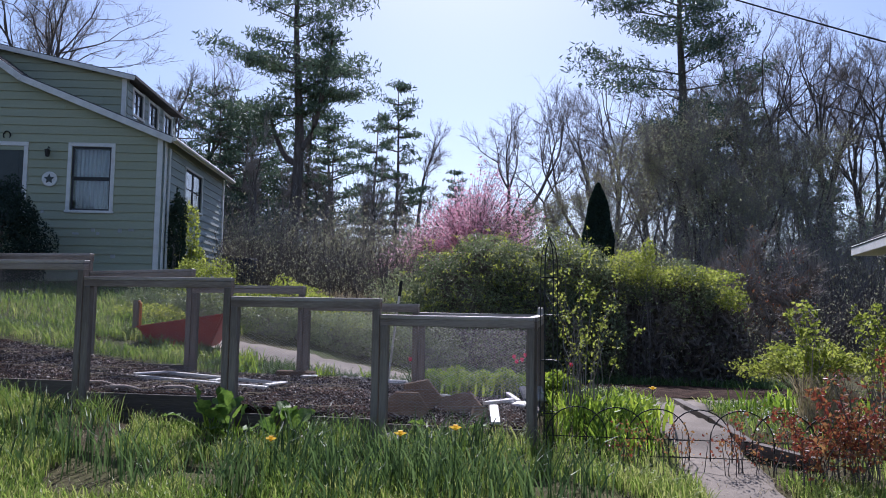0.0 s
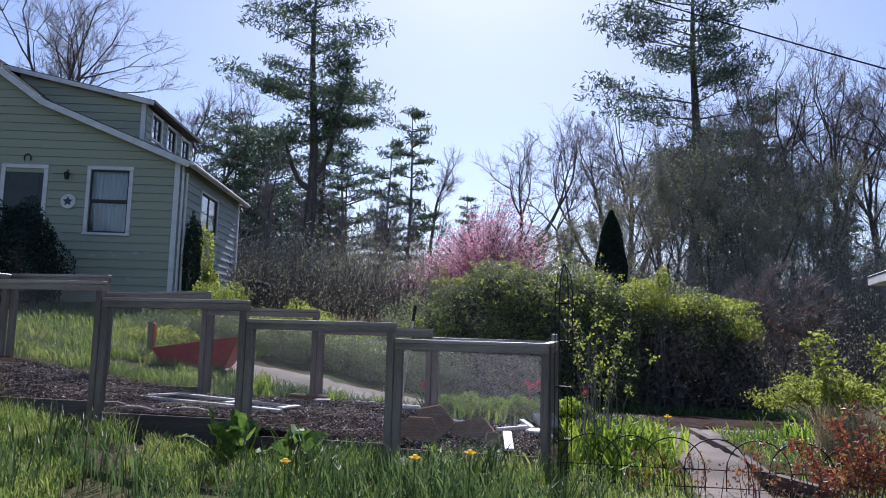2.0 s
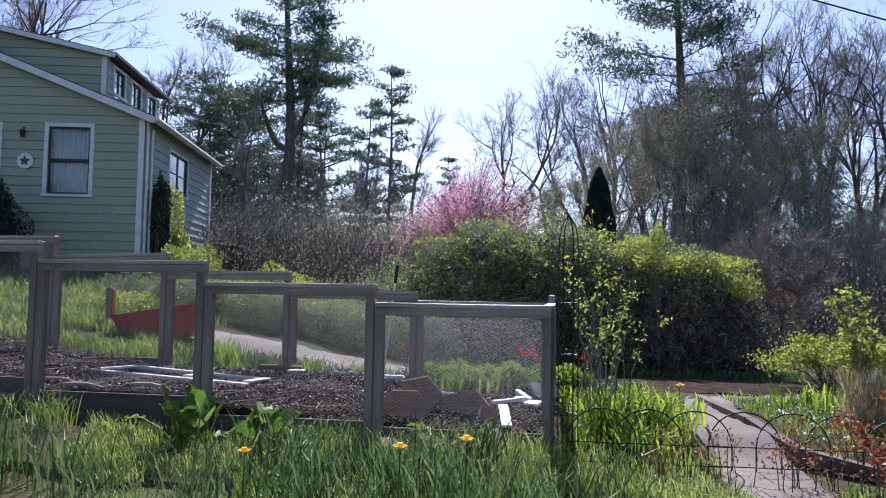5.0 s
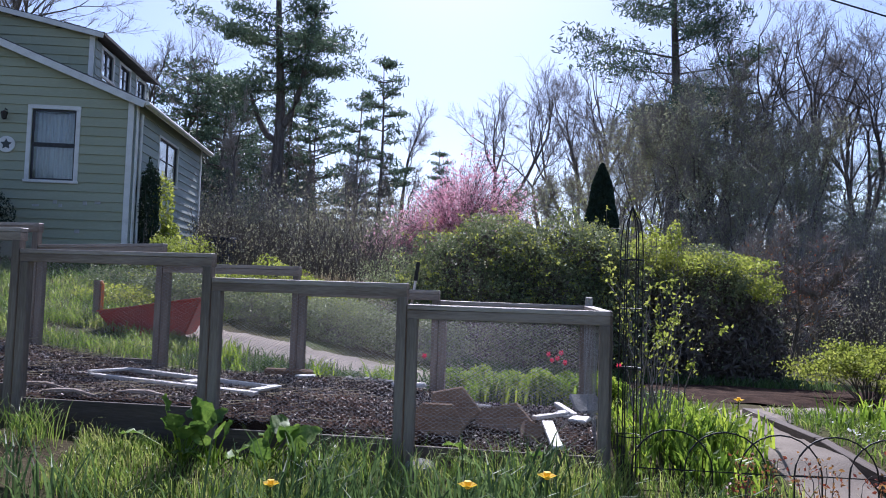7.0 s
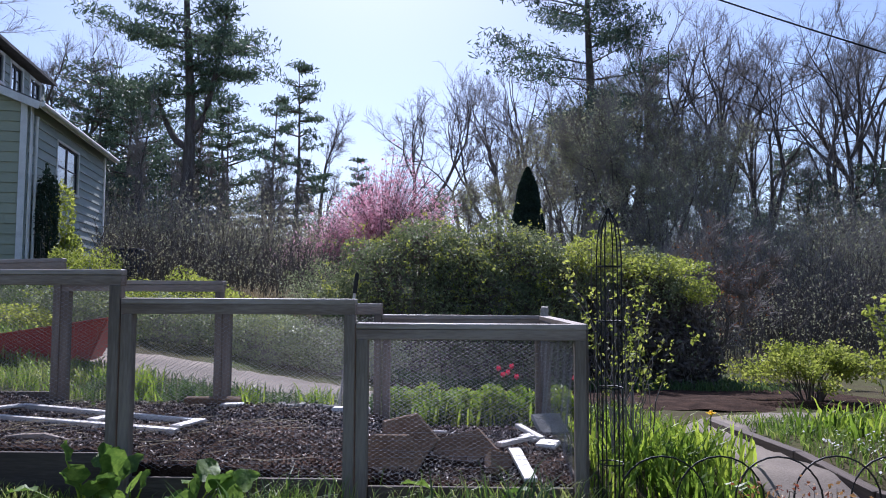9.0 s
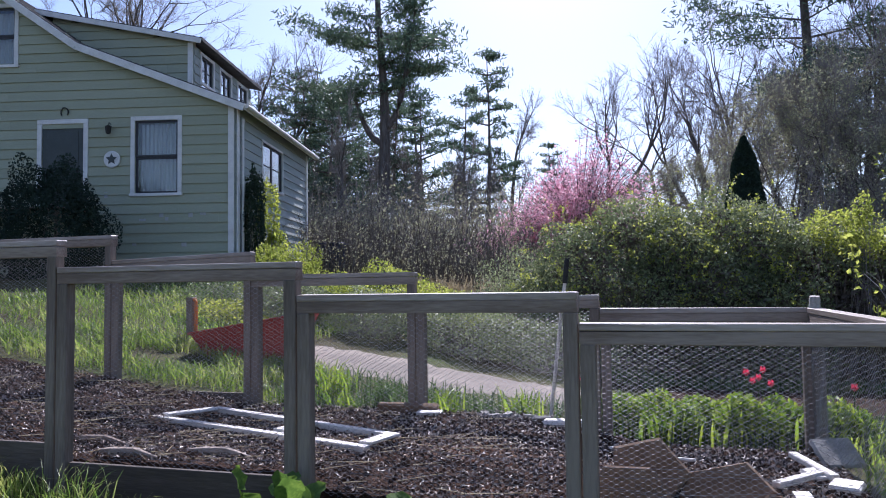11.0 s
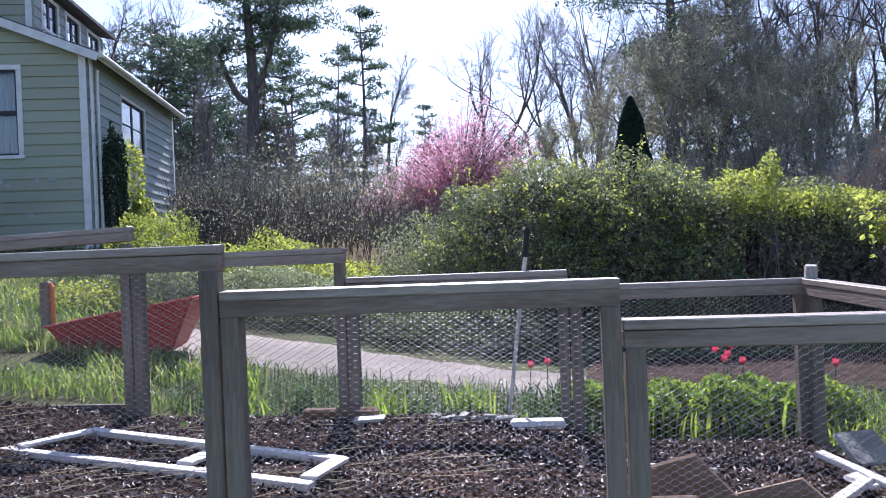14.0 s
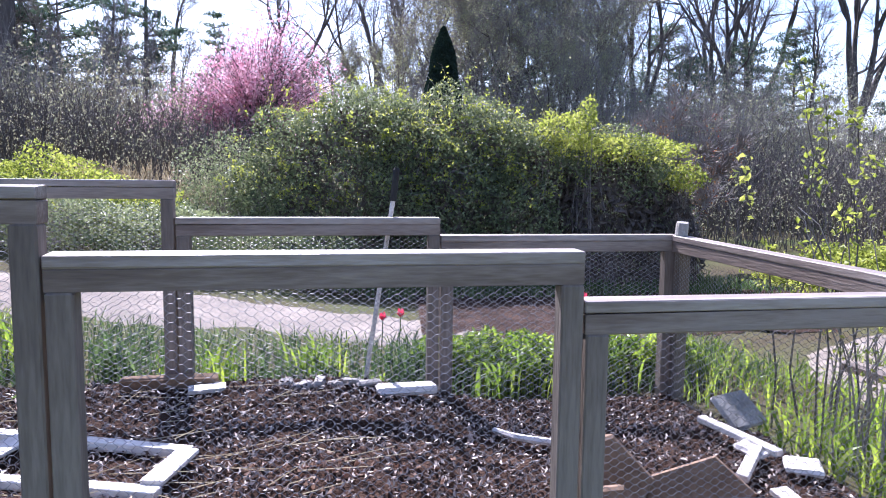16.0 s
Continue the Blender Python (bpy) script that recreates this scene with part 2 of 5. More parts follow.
class Geo:
    """Gathers vertices and faces, then makes one mesh."""

    def __init__(self):
        self.v, self.f, self.n = [], [], 0

    def add(self, v, f):
        v, f = np.asarray(v, float).reshape(-1, 3), np.asarray(f, int)
        self.v.append(v)
        self.f.append(f + self.n)
        self.n += len(v)

    def tube(self, pts, rad, n=6):
        pts = np.asarray(pts, float)
        rad = np.broadcast_to(np.asarray(rad, float), (len(pts),))
        d = np.gradient(pts, axis=0)
        d /= np.linalg.norm(d, axis=1)[:, None] + 1e-9
        a = np.cross(d, np.where(np.abs(d[:, 2:3]) > 0.9, [[1.0, 0, 0]], [[0, 0, 1.0]]))
        a /= np.linalg.norm(a, axis=1)[:, None] + 1e-9
        b = np.cross(d, a)
        ang = np.arange(n) * 2 * math.pi / n
        ring = a[:, None] * np.cos(ang)[None, :, None] + b[:, None] * np.sin(ang)[None, :, None]
        v = pts[:, None] + ring * rad[:, None, None]
        i, j = np.meshgrid(np.arange(len(pts) - 1), np.arange(n), indexing="ij")
        k = (j + 1) % n
        self.add(v, np.stack([i * n + j, i * n + k, (i + 1) * n + k, (i + 1) * n + j], -1).reshape(-1, 4))
        self.add(v[[0, -1]].reshape(-1, 3), [[0, q, q + 1, q + 1] for q in range(1, n - 1)] + [[n, n + q, n + q + 1, n + q + 1] for q in range(1, n - 1)])

    def segs(self, p, q, r0, r1, n=3):
        p, q = np.asarray(p, float), np.asarray(q, float)
        d = q - p
        d = d / (np.linalg.norm(d, axis=1)[:, None] + 1e-9)
        a = np.cross(d, np.where(np.abs(d[:, 2:3]) > 0.9, [[1.0, 0, 0]], [[0, 0, 1.0]]))
        a /= np.linalg.norm(a, axis=1)[:, None] + 1e-9
        b = np.cross(d, a)
        ang = np.arange(n) * 2 * math.pi / n
        ring = a[:, None] * np.cos(ang)[None, :, None] + b[:, None] * np.sin(ang)[None, :, None]
        r0, r1 = (np.broadcast_to(np.asarray(r, float), (len(p),)) for r in (r0, r1))
        v = np.concatenate([p[:, None] + ring * r0[:, None, None], q[:, None] + ring * r1[:, None, None]], 1)
        base = np.arange(len(p))[:, None] * 2 * n
        j = np.arange(n)[None]
        k = (j + 1) % n
        self.add(v, np.stack([base + j, base + k, base + n + k, base + n + j], -1).reshape(-1, 4))

    def leaves(self, p, size, aspect=0.55, up=0.0, fold=0.25):
        p = np.asarray(p, float)
        m = len(p)
        size = np.broadcast_to(np.asarray(size, float), (m,)) * rng.uniform(0.6, 1.3, m)
        d = rng.normal(size=(m, 3))
        d[:, 2] += up
        d /= np.linalg.norm(d, axis=1)[:, None]
        a = np.cross(d, rng.normal(size=(m, 3)))
        a /= np.linalg.norm(a, axis=1)[:, None]
        c = np.cross(d, a)
        L, W = (d * size[:, None]) / 2, a * size[:, None] * aspect / 2
        lift = c * size[:, None] * fold * 0.4
        v = np.stack([p - L, p + W + lift, p + L, p - W + lift], 1)
        base = np.arange(m)[:, None] * 4
        self.add(v, np.concatenate([base + [[0, 1, 2, 2]], base + [[0, 2, 3, 3]]], 0))

    def blades(self, p, h, w, lean=0.4, curve=0.5):
        p = np.asarray(p, float)
        m = len(p)
        h = np.broadcast_to(np.asarray(h, float), (m,)) * rng.uniform(0.55, 1.2, m)
        az = rng.uniform(0, 2 * math.pi, m)
        d = np.stack([np.cos(az), np.sin(az), np.zeros(m)], 1)
        s = np.stack([-np.sin(az + 0.6), np.cos(az + 0.6), np.zeros(m)], 1) * (w * rng.uniform(0.6, 1.2, m))[:, None] / 2
        l1 = rng.uniform(0, lean, m)[:, None]
        l2 = l1 + rng.uniform(0, curve, m)[:, None]
        z = np.array([[0, 0, 1.0]])
        p1 = p + (z + d * l1 * 0.6) * (h * 0.45)[:, None]
        p2 = p1 + (z * 0.9 + d * l2) * (h * 0.35)[:, None]
        p3 = p2 + (z * (0.9 - l2 * 0.8) + d * (l2 + 0.3)) * (h * 0.25)[:, None]
        v = np.stack([p - s * 0.8, p + s * 0.8, p1 - s, p1 + s, p2 - s * 0.75, p2 + s * 0.75, p3], 1)
        b = np.arange(m)[:, None] * 7
        self.add(v, np.concatenate([b + [[0, 1, 3, 2]], b + [[2, 3, 5, 4]], b + [[4, 5, 6, 6]]], 0))

    def box(self, c, s, m=None):
        x, y, z = (k / 2 for k in s)
        v = np.array([(i, j, k) for i in (-x, x) for j in (-y, y) for k in (-z, z)])
        if m is not None:
            v = v @ np.array(m.to_3x3()).T
        self.add(v + np.asarray(c, float), [(0, 1, 3, 2), (4, 6, 7, 5), (0, 4, 5, 1), (2, 3, 7, 6), (0, 2, 6, 4), (1, 5, 7, 3)])

    def mesh(self, name, material, smooth=False):
        me = bpy.data.meshes.new(name)
        v, f = np.concatenate(self.v), np.concatenate([np.asarray(a).reshape(-1, 4) for a in self.f])
        tri = f[:, 2] == f[:, 3]
        size = np.where(tri, 3, 4)
        keep = np.ones(f.shape, bool)
        keep[tri, 3] = False
        idx = f[keep]
        me.vertices.add(len(v))
        me.vertices.foreach_set("co", v.astype(np.float32).ravel())
        me.loops.add(len(idx))
        me.loops.foreach_set("vertex_index", idx.astype(np.int32))
        me.polygons.add(len(f))
        me.polygons.foreach_set("loop_start", np.concatenate([[0], np.cumsum(size)[:-1]]).astype(np.int32))
        me.polygons.foreach_set("loop_total", size.astype(np.int32))
        me.polygons.foreach_set("use_smooth", np.full(len(f), smooth))
        me.update(calc_edges=True)
        me.materials.append(material)
        return me

    def part(self, name, material, parent=None, label="", smooth=False):
        ob = new(name, self.mesh(name, material, smooth))
        ob.parent = parent
        return tagged(ob, label)


def bevel_box(name, size, material, parent, at=(0, 0, 0), rot=None, bevel=0.006, label="", jitter=0.0):
    """One box part with softened edges, centred at its place."""
    bm = bmesh.new()
    bmesh.ops.create_cube(bm, size=1.0)
    for v in bm.verts:
        v.co = Vector([c * s for c, s in zip(v.co, size)])
    if bevel:
        bmesh.ops.bevel(bm, geom=list(bm.edges), offset=min(bevel, min(size) * 0.3), segments=1, affect="EDGES")
    if jitter:
        for v in bm.verts:
            v.co += Vector([random.uniform(-jitter, jitter) for _ in range(3)])
    me = bpy.data.meshes.new(name)
    bm.to_mesh(me)
    bm.free()
    me.materials.append(material)
    ob = new(name, me)
    ob.parent = parent
    ob.matrix_basis = Matrix.Translation(at) @ (rot.to_4x4() if rot else Matrix())
    return tagged(ob, label)


def empty(name, m, label, category, group="", kind=""):
    e = new(name)
    e.matrix_basis = m
    return tagged(e, label, category, group, kind)


def sm(a, b, v):
    t = np.clip((np.asarray(v, float) - a) / (b - a), 0, 1)
    return t * t * (3 - 2 * t)


def ground_z(x, y):
    x, y = np.asarray(x, float), np.asarray(y, float)
    s = np.minimum(np.log1p(np.exp(np.clip((-x - 1.5) * 2, -30, 40))) / 2, 9)
    k = 0.05 - 0.11 * sm(-5, 1.5, x)
    return -0.12 + 0.13 * s + 0.02 * np.clip(y, -8, 0) + 0.14 * sm(0, 0.6, y) + k * np.clip(y - 2, 0, 9) + 1.6 * sm(13, 38, y)


def gz(x, y):
    return float(ground_z(x, y))


def scatter(x0, x1, y0, y1, m):
    x, y = rng.uniform(x0, x1, m), rng.uniform(y0, y1, m)
    return np.stack([x, y, ground_z(x, y)], 1)


# ---- ground ----
def build_ground():
    fine = np.concatenate([-np.geomspace(500, 12.5, 22), np.arange(-12, 8.01, 0.25), np.geomspace(8.6, 500, 24)])
    finey = np.concatenate([-np.geomspace(400, 9, 18), np.arange(-8.5, 14.01, 0.25), np.geomspace(14.8, 600, 28)])
    X, Y = np.meshgrid(fine, finey)
    Z = ground_z(X, Y) + 0.02 * np.sin(X * 3.1 + np.cos(Y * 2.3)) * np.cos(Y * 2.7) - 0.01
    g = Geo()
    nx, ny = X.shape[1], X.shape[0]
    i, j = np.meshgrid(np.arange(ny - 1), np.arange(nx - 1), indexing="ij")
    g.add(np.stack([X, Y, Z], -1), np.stack([i * nx + j, i * nx + j + 1, (i + 1) * nx + j + 1, (i + 1) * nx + j], -1).reshape(-1, 4))
    tagged(g.part("ground", M_SOIL, smooth=True), "uneven garden soil with thin grass and leaf litter", "ground", kind="structure")


build_ground()


def strip(name, pts, width, material, label, lift=0.02):
    """A path laid along a line of points, with a ragged edge."""
    pts = np.array(pts, float)
    t = np.linspace(0, len(pts) - 1, 60)
    c = np.stack([np.interp(t, np.arange(len(pts)), pts[:, k]) for k in (0, 1)], 1)
    for _ in range(6):
        c[1:-1] = (c[:-2] + 2 * c[1:-1] + c[2:]) / 4
    d = np.gradient(c, axis=0)
    d /= np.linalg.norm(d, axis=1)[:, None]
    s = np.stack([-d[:, 1], d[:, 0]], 1)
    across = np.linspace(-0.5, 0.5, 9)
    w = width * (1 + 0.08 * np.sin(t * 9) + 0.05 * np.sin(t * 23))
    P = c[:, None] + s[:, None] * across[None, :, None] * w[:, None, None]
    Z = ground_z(P[..., 0], P[..., 1]) + lift + 0.006 * rng.normal(size=P.shape[:2]) - 0.05 * (np.abs(across) > 0.49)[None]
    g = Geo()
    i, j = np.meshgrid(np.arange(59), np.arange(8), indexing="ij")
    g.add(np.concatenate([P, Z[..., None]], -1), np.stack([i * 9 + j, i * 9 + j + 1, (i + 1) * 9 + j + 1, (i + 1) * 9 + j], -1).reshape(-1, 4))
    return tagged(g.part(name, material, smooth=True), label, "path", kind="structure")


strip("path", [(-4.3, 4.6), (-4.0, 4.6), (-3.5, 4.7), (-2.6, 5.0), (-1.4, 5.15), (-0.4, 5.0), (0.3, 4.7), (1.0, 4.5)], 1.6, M_PATH, "pale sandy garden path beyond the fence")
# dark sheet: the mound's shade is put into the ground colour along with mulch
strip("shade_bed", [(0.35, 6.1), (1.2, 6.0), (2.4, 6.1), (4.0, 6.2), (6.5, 6.4)], 3.4, M_MULCH, "dark mulch sheet that paints the shade before the mounded bush", lift=0.045)
strip("path", [(2.9, -3.5), (2.95, -1.5), (2.95, 0.3), (2.85, 1.3), (2.9, 2.2), (3.4, 3.1), (4.6, 3.8)], 0.62, M_PATH, "narrow pale garden path beside the iron edging", lift=0.035)


# ---- fence round the vegetable bed ----
def chicken_wire(w, z0, z1, sag=0.0):
    p, h, a = 0.0245, 0.027, 0.010
    nc, nr = max(2, int(w / p)), max(2, int((z1 - z0) / h))
    i, j = np.meshgrid(np.arange(nc), np.arange(nr), indexing="ij")
    x, z = i * p + p / 2, z0 + (j + 0.5 * (i % 2)) * h
    bulge = lambda xx, zz: 0.012 * np.sin(xx * 5 + zz * 3) * np.sin(zz * 4) + 0.004 * np.sin(xx * 17 + zz * 11)
    pt = lambda xx, zz: np.stack([xx, bulge(xx, zz), zz + 0.006 * np.sin(xx * 4)], -1).reshape(-1, 3)
    g = Geo()
    g.segs(pt(x - a / 2, z), pt(x + a / 2, z), 0.0013, 0.0013)
    k = i < nc - 1
    x, z = x[k], z[k]
    for s in (-1, 1):
        g.segs(pt(x + a / 2, z), pt(x + p - a / 2, z + s * h / 2), 0.00095, 0.00095)
    return g


def fence_panel(x0, x1, y, top, base, kick, group, m=None, tilt=0.0, strands=True):
    """A panel between two posts: rail, two uprights, kick board, wire netting."""
    w = x1 - x0
    e = empty("fence_panel", (m or Matrix.Translation((x0, y, 0))), "weathered timber fence panel with chicken wire netting", "fence", group)
    turn = Matrix.Rotation(tilt, 3, "Y")
    bevel_box("cap_board", (w - 0.004, 0.089, 0.037), M_RAIL, e, (w / 2, 0.012, top - 0.0185), turn, 0.004, jitter=0.0018)
    bevel_box("rail", (w - 0.006, 0.086, 0.062), M_WOOD, e, (w / 2, 0.012, top - 0.0695), turn, 0.003, jitter=0.0015)
    bevel_box("post", (0.072, 0.075, top - 0.1 - base), M_WOODV, e, (0.042, 0.002, (top - 0.1 + base) / 2), None, 0.005, jitter=0.0015)
    bevel_box("post", (0.068, 0.075, top - 0.1 - base), M_WOODV, e, (w - 0.038, 0.002, (top - 0.1 + base) / 2), None, 0.005, jitter=0.0015)
    kick = max(kick, base)
    if kick > base:
        bevel_box("kick_board", (w - 0.16, 0.035, kick - base), M_KICK, e, (w / 2, 0.01, (kick + base) / 2), None, 0.004)
    g = chicken_wire(w - 0.04, kick + 0.0, top - 0.09)
    ob = g.part("wire_netting", M_WIRE, e, "galvanised hexagonal chicken wire")
    ob.location = (0.02, 0.058, 0)
    if strands:
        for i in range(8):
            z = kick + 0.02 + i * 0.042 + random.uniform(-0.01, 0.01)
            xs = np.linspace(0.03, w - 0.03, 14)
            g = Geo()
            g.tube(np.stack([xs, 0.066 + 0 * xs, z + 0.012 * np.sin(xs * 3 + i * 2) - 0.01 * np.sin(xs * 7 + i)], 1), 0.0011, 4)
            g.part("strand_wire", M_WIRE, e)
    return e


FRONT = [(-6.05, -4.57, 1.73, 0.15, 0.42), (-4.57, -3.07, 1.55, 0.02, 0.34), (-3.07, -1.489, 1.385, -0.12, 0.235), (-1.489, 0.0, 1.205, -0.17, 0.09), (0.0, 1.432, 1.055, -0.17, 0.05)]
for a, b, top, base, kick in FRONT:
    fence_panel(a, b, 0.0, top, base, kick, "front fence panels")
BACK = [(-6.0, -4.53, 1.76, 0.25, 0.45, 0.0), (-4.53, -3.06, 1.545, 0.2, 0.33, -0.03), (-3.06, -1.545, 1.36, 0.05, 0.2, 0.0), (-1.545, -0.072, 1.157, 0.0, 0.1, 0.0), (-0.072, 1.40, 1.055, -0.1, -0.1, 0.0)]
for a, b, top, base, kick, tilt in BACK:
    fence_panel(a, b, 2.155, top, base, kick, "back fence panels", None, tilt, False)
fence_panel(0, 2.09, 0, 1.053, -0.1, 0.05, "side fence panels", Matrix.Translation((1.42, 0.03, 0)) @ Matrix.Rotation(math.pi / 2, 4, "Z"), 0, False)
fence_panel(0, 2.09, 0, 1.75, 0.2, 0.4, "side fence panels", Matrix.Translation((-6.03, 0.03, 0)) @ Matrix.Rotation(math.pi / 2, 4, "Z"), 0, False)


# ---- planting bed inside the fence ----
def bed_z(x, y):
    x, y = np.asarray(x, float), np.asarray(y, float)
    flat = 0.24 - 0.09 * sm(-1.0, 0.6, x) - 0.10 * (1 - sm(0.05, 0.6, y)) * sm(-1.7, -1.2, x) - 0.1 * sm(-0.5, 0.3, x) * sm(1.1, 1.9, y)
    return np.maximum(flat, ground_z(x, y) + 0.02)


def build_bed():
    xs, ys = np.arange(-5.98, 1.40, 0.04), np.arange(0.03, 2.121, 0.04)
    X, Y = np.meshgrid(xs, ys)
    Z = bed_z(X, Y) + 0.018 * np.sin(X * 5.3 + 2 * np.sin(Y * 3)) * np.sin(Y * 6.1) + rng.normal(size=X.shape) * 0.008
    Z[0] -= 0.12
    g = Geo()
    nx, ny = len(xs), len(ys)
    i, j = np.meshgrid(np.arange(ny - 1), np.arange(nx - 1), indexing="ij")
    g.add(np.stack([X, Y, Z], -1), np.stack([i * nx + j, i * nx + j + 1, (i + 1) * nx + j + 1, (i + 1) * nx + j], -1).reshape(-1, 4))
    tagged(g.part("garden_bed", M_MULCH), "dark mulched vegetable bed inside the fence", "garden bed", kind="structure")
    g = Geo()
    m = 24000
    x, y = rng.uniform(-5.5, 1.36, m), rng.uniform(0.1, 2.1, m)
    p = np.stack([x, y, bed_z(x, y) + rng.uniform(0.005, 0.03, m)], 1)
    g.leaves(p, 0.031, 0.4, fold=0.5)
    tagged(g.part("wood_chips", M_CHIP), "scattered dark and pale wood chips on the bed", "wood chips", kind="stuff")
    g = Geo()
    m = 320
    x, y = rng.normal(-0.72, 0.22, m), rng.normal(0.75, 0.14, m)
    x[200:], y[200:] = rng.normal(-0.25, 0.16, 120), rng.uniform(0.12, 0.3, 120)
    g.leaves(np.stack([x, y, bed_z(x, y) + 0.02], 1), 0.034, 0.6, fold=0.7)
    tagged(g.part("fallen_leaves", M_DEAD), "drift of rust-brown fallen leaves on the bed", "leaves", kind="stuff")
    g = Geo()
    m = 260
    x, y = rng.uniform(-5.6, -0.6, m), rng.uniform(0.1, 2.0, m)
    a = rng.normal(0, 0.6, m)
    ln = rng.uniform(0.1, 0.4, m)
    p = np.stack([x, y, bed_z(x, y) + 0.02], 1)
    g.segs(p, p + np.stack([np.cos(a) * ln, np.sin(a) * ln * 0.6, rng.uniform(0, 0.05, m)], 1), 0.003, 0.0015)
    tagged(g.part("straw_stalks", M_DRY), "dry straw stalks lying across the bed", "straw", kind="stuff")


build_bed()


def plank(name, p, q, w, th, material, parent, label=""):
    p, q = Vector(p), Vector(q)
    d = q - p
    r = Matrix.Rotation(math.atan2(d.y, d.x), 3, "Z") @ Matrix.Rotation(-math.asin(d.z / d.length), 3, "Y")
    return bevel_box(name, (d.length, w, th), material, parent, (p + q) / 2, r, 0.004, label, 0.0015)


cold = empty("timber_frame", Matrix.Translation((0, 0, 0)), "sun-bleached ladder-like timber frame lying on the mulch", "frame")
plank("side_rail", (-3.36, 1.22, 0.275), (-1.35, 0.60, 0.265), 0.065, 0.035, M_PALE, cold)
plank("side_rail", (-3.06, 1.60, 0.285), (-1.30, 0.99, 0.265), 0.065, 0.035, M_PALE, cold)
plank("cross_piece", (-3.24, 1.20, 0.30), (-3.02, 1.54, 0.30), 0.085, 0.02, M_PALE, cold)
plank("cross_piece", (-2.10, 0.87, 0.292), (-2.0, 1.19, 0.292), 0.1, 0.02, M_PALE, cold)
plank("cross_piece", (-1.38, 0.64, 0.29), (-1.30, 0.95, 0.29), 0.09, 0.02, M_PALE, cold)


def slab(name, at, size, rz, tilt, material, label, category, group=""):
    e = bevel_box(name, size, material, None, at, Matrix.Rotation(rz, 3, "Z") @ Matrix.Rotation(tilt, 3, "X"), 0.012, jitter=0.006)
    return tagged(e, label, category, group)


slab("paving_slab", (-1.36, 1.88, 0.27), (0.19, 0.11, 0.03), 0.2, 0, M_PALE, "small pale slab lying at the back fence", "slab")
slab("paving_slab", (-1.56, 1.98, 0.24), (0.5, 0.06, 0.16), 0.02, 0.2, M_CARD, "brown stone leaning on the back fence foot", "stone")
slab("paving_slab", (-0.3, 1.84, 0.24), (0.33, 0.13, 0.04), 0.05, 0, M_PALE, "long pale slab lying at the back fence", "slab")
for i in range(6):
    slab("stone", (-0.95 + i * 0.09, 2.0 - 0.05 * (i % 2), 0.245), (0.08 + 0.03 * (i % 3), 0.06, 0.04), i * 0.7, 0.2, M_STONE, "small pale stone at the back fence", "stone", "edging stones")
tagged(plank("loose_plank", (1.02, 0.47, 0.19), (1.09, -0.02, 0.10), 0.085, 0.025, M_PALE, None), "pale loose plank leaning on the kick board", "plank")
slab("broken_tile", (1.36, 1.30, 0.22), (0.26, 0.2, 0.03), 0.4, 0.7, M_STONE, "grey broken roof tile propped on edge", "tile", "broken tiles")
slab("broken_tile", (1.16, 0.86, 0.19), (0.1, 0.14, 0.025), 0.5, 0.1, M_PALE, "pale broken tile on the mulch", "tile", "broken tiles")
slab("broken_tile", (1.27, 0.66, 0.19), (0.15, 0.12, 0.025), -0.5, 0.15, M_PALE, "pale broken tile on the mulch", "tile", "broken tiles")
tagged(plank("wood_offcut", (1.1, 1.22, 0.22), (1.24, 0.78, 0.2), 0.05, 0.03, M_PALE, None), "short pale wood offcut on the rubble", "offcut")
tagged(plank("wood_offcut", (0.92, 0.56, 0.2), (1.18, 0.86, 0.2), 0.05, 0.03, M_PALE, None), "short pale wood offcut on the rubble", "offcut")
g = Geo()
g.tube([(0.05, 1.25, 0.2), (0.12, 1.12, 0.21), (0.24, 1.03, 0.215), (0.4, 0.99, 0.21), (0.55, 1.02, 0.2)], [0.012, 0.016, 0.017, 0.015, 0.01], 6)
tagged(g.part("curved_stick", M_PALE), "curved pale stick lying on the mulch", "stick")


def flat_rock(at, size, rz, tx, seed, material, label, n=9):
    """An angular slab of rock, broken at its edges."""
    r = random.Random(seed)
    bm = bmesh.new()
    for zz, k in ((-0.5, 1.0), (0.3, 0.98), (0.5, 0.9)):
        r2 = random.Random(seed)
        for i in range(n):
            a = i * 2 * math.pi / n
            q = r2.uniform(0.75, 1.1) * k
            bm.verts.new((math.cos(a) * q * size[0] / 2, math.sin(a) * q * size[1] / 2, zz * size[2] + r.uniform(-0.04, 0.04) * size[2]))
    bm.verts.ensure_lookup_table()
    vs = bm.verts
    for k in (0, 1):
        for i in range(n):
            j = (i + 1) % n
            bm.faces.new((vs[k * n + i], vs[k * n + j], vs[k * n + n + j], vs[k * n + n + i]))
    bm.faces.new([vs[2 * n + i] for i in range(n)])
    bm.faces.new([vs[n - 1 - i] for i in range(n)])
    me = bpy.data.meshes.new("rock")
    bm.to_mesh(me)
    bm.free()
    me.materials.append(material)
    ob = new("rock", me)
    ob.matrix_basis = Matrix.Translation(at) @ Matrix.Rotation(rz, 4, "Z") @ Matrix.Rotation(tx, 4, "X")
    return tagged(ob, label, "rock")


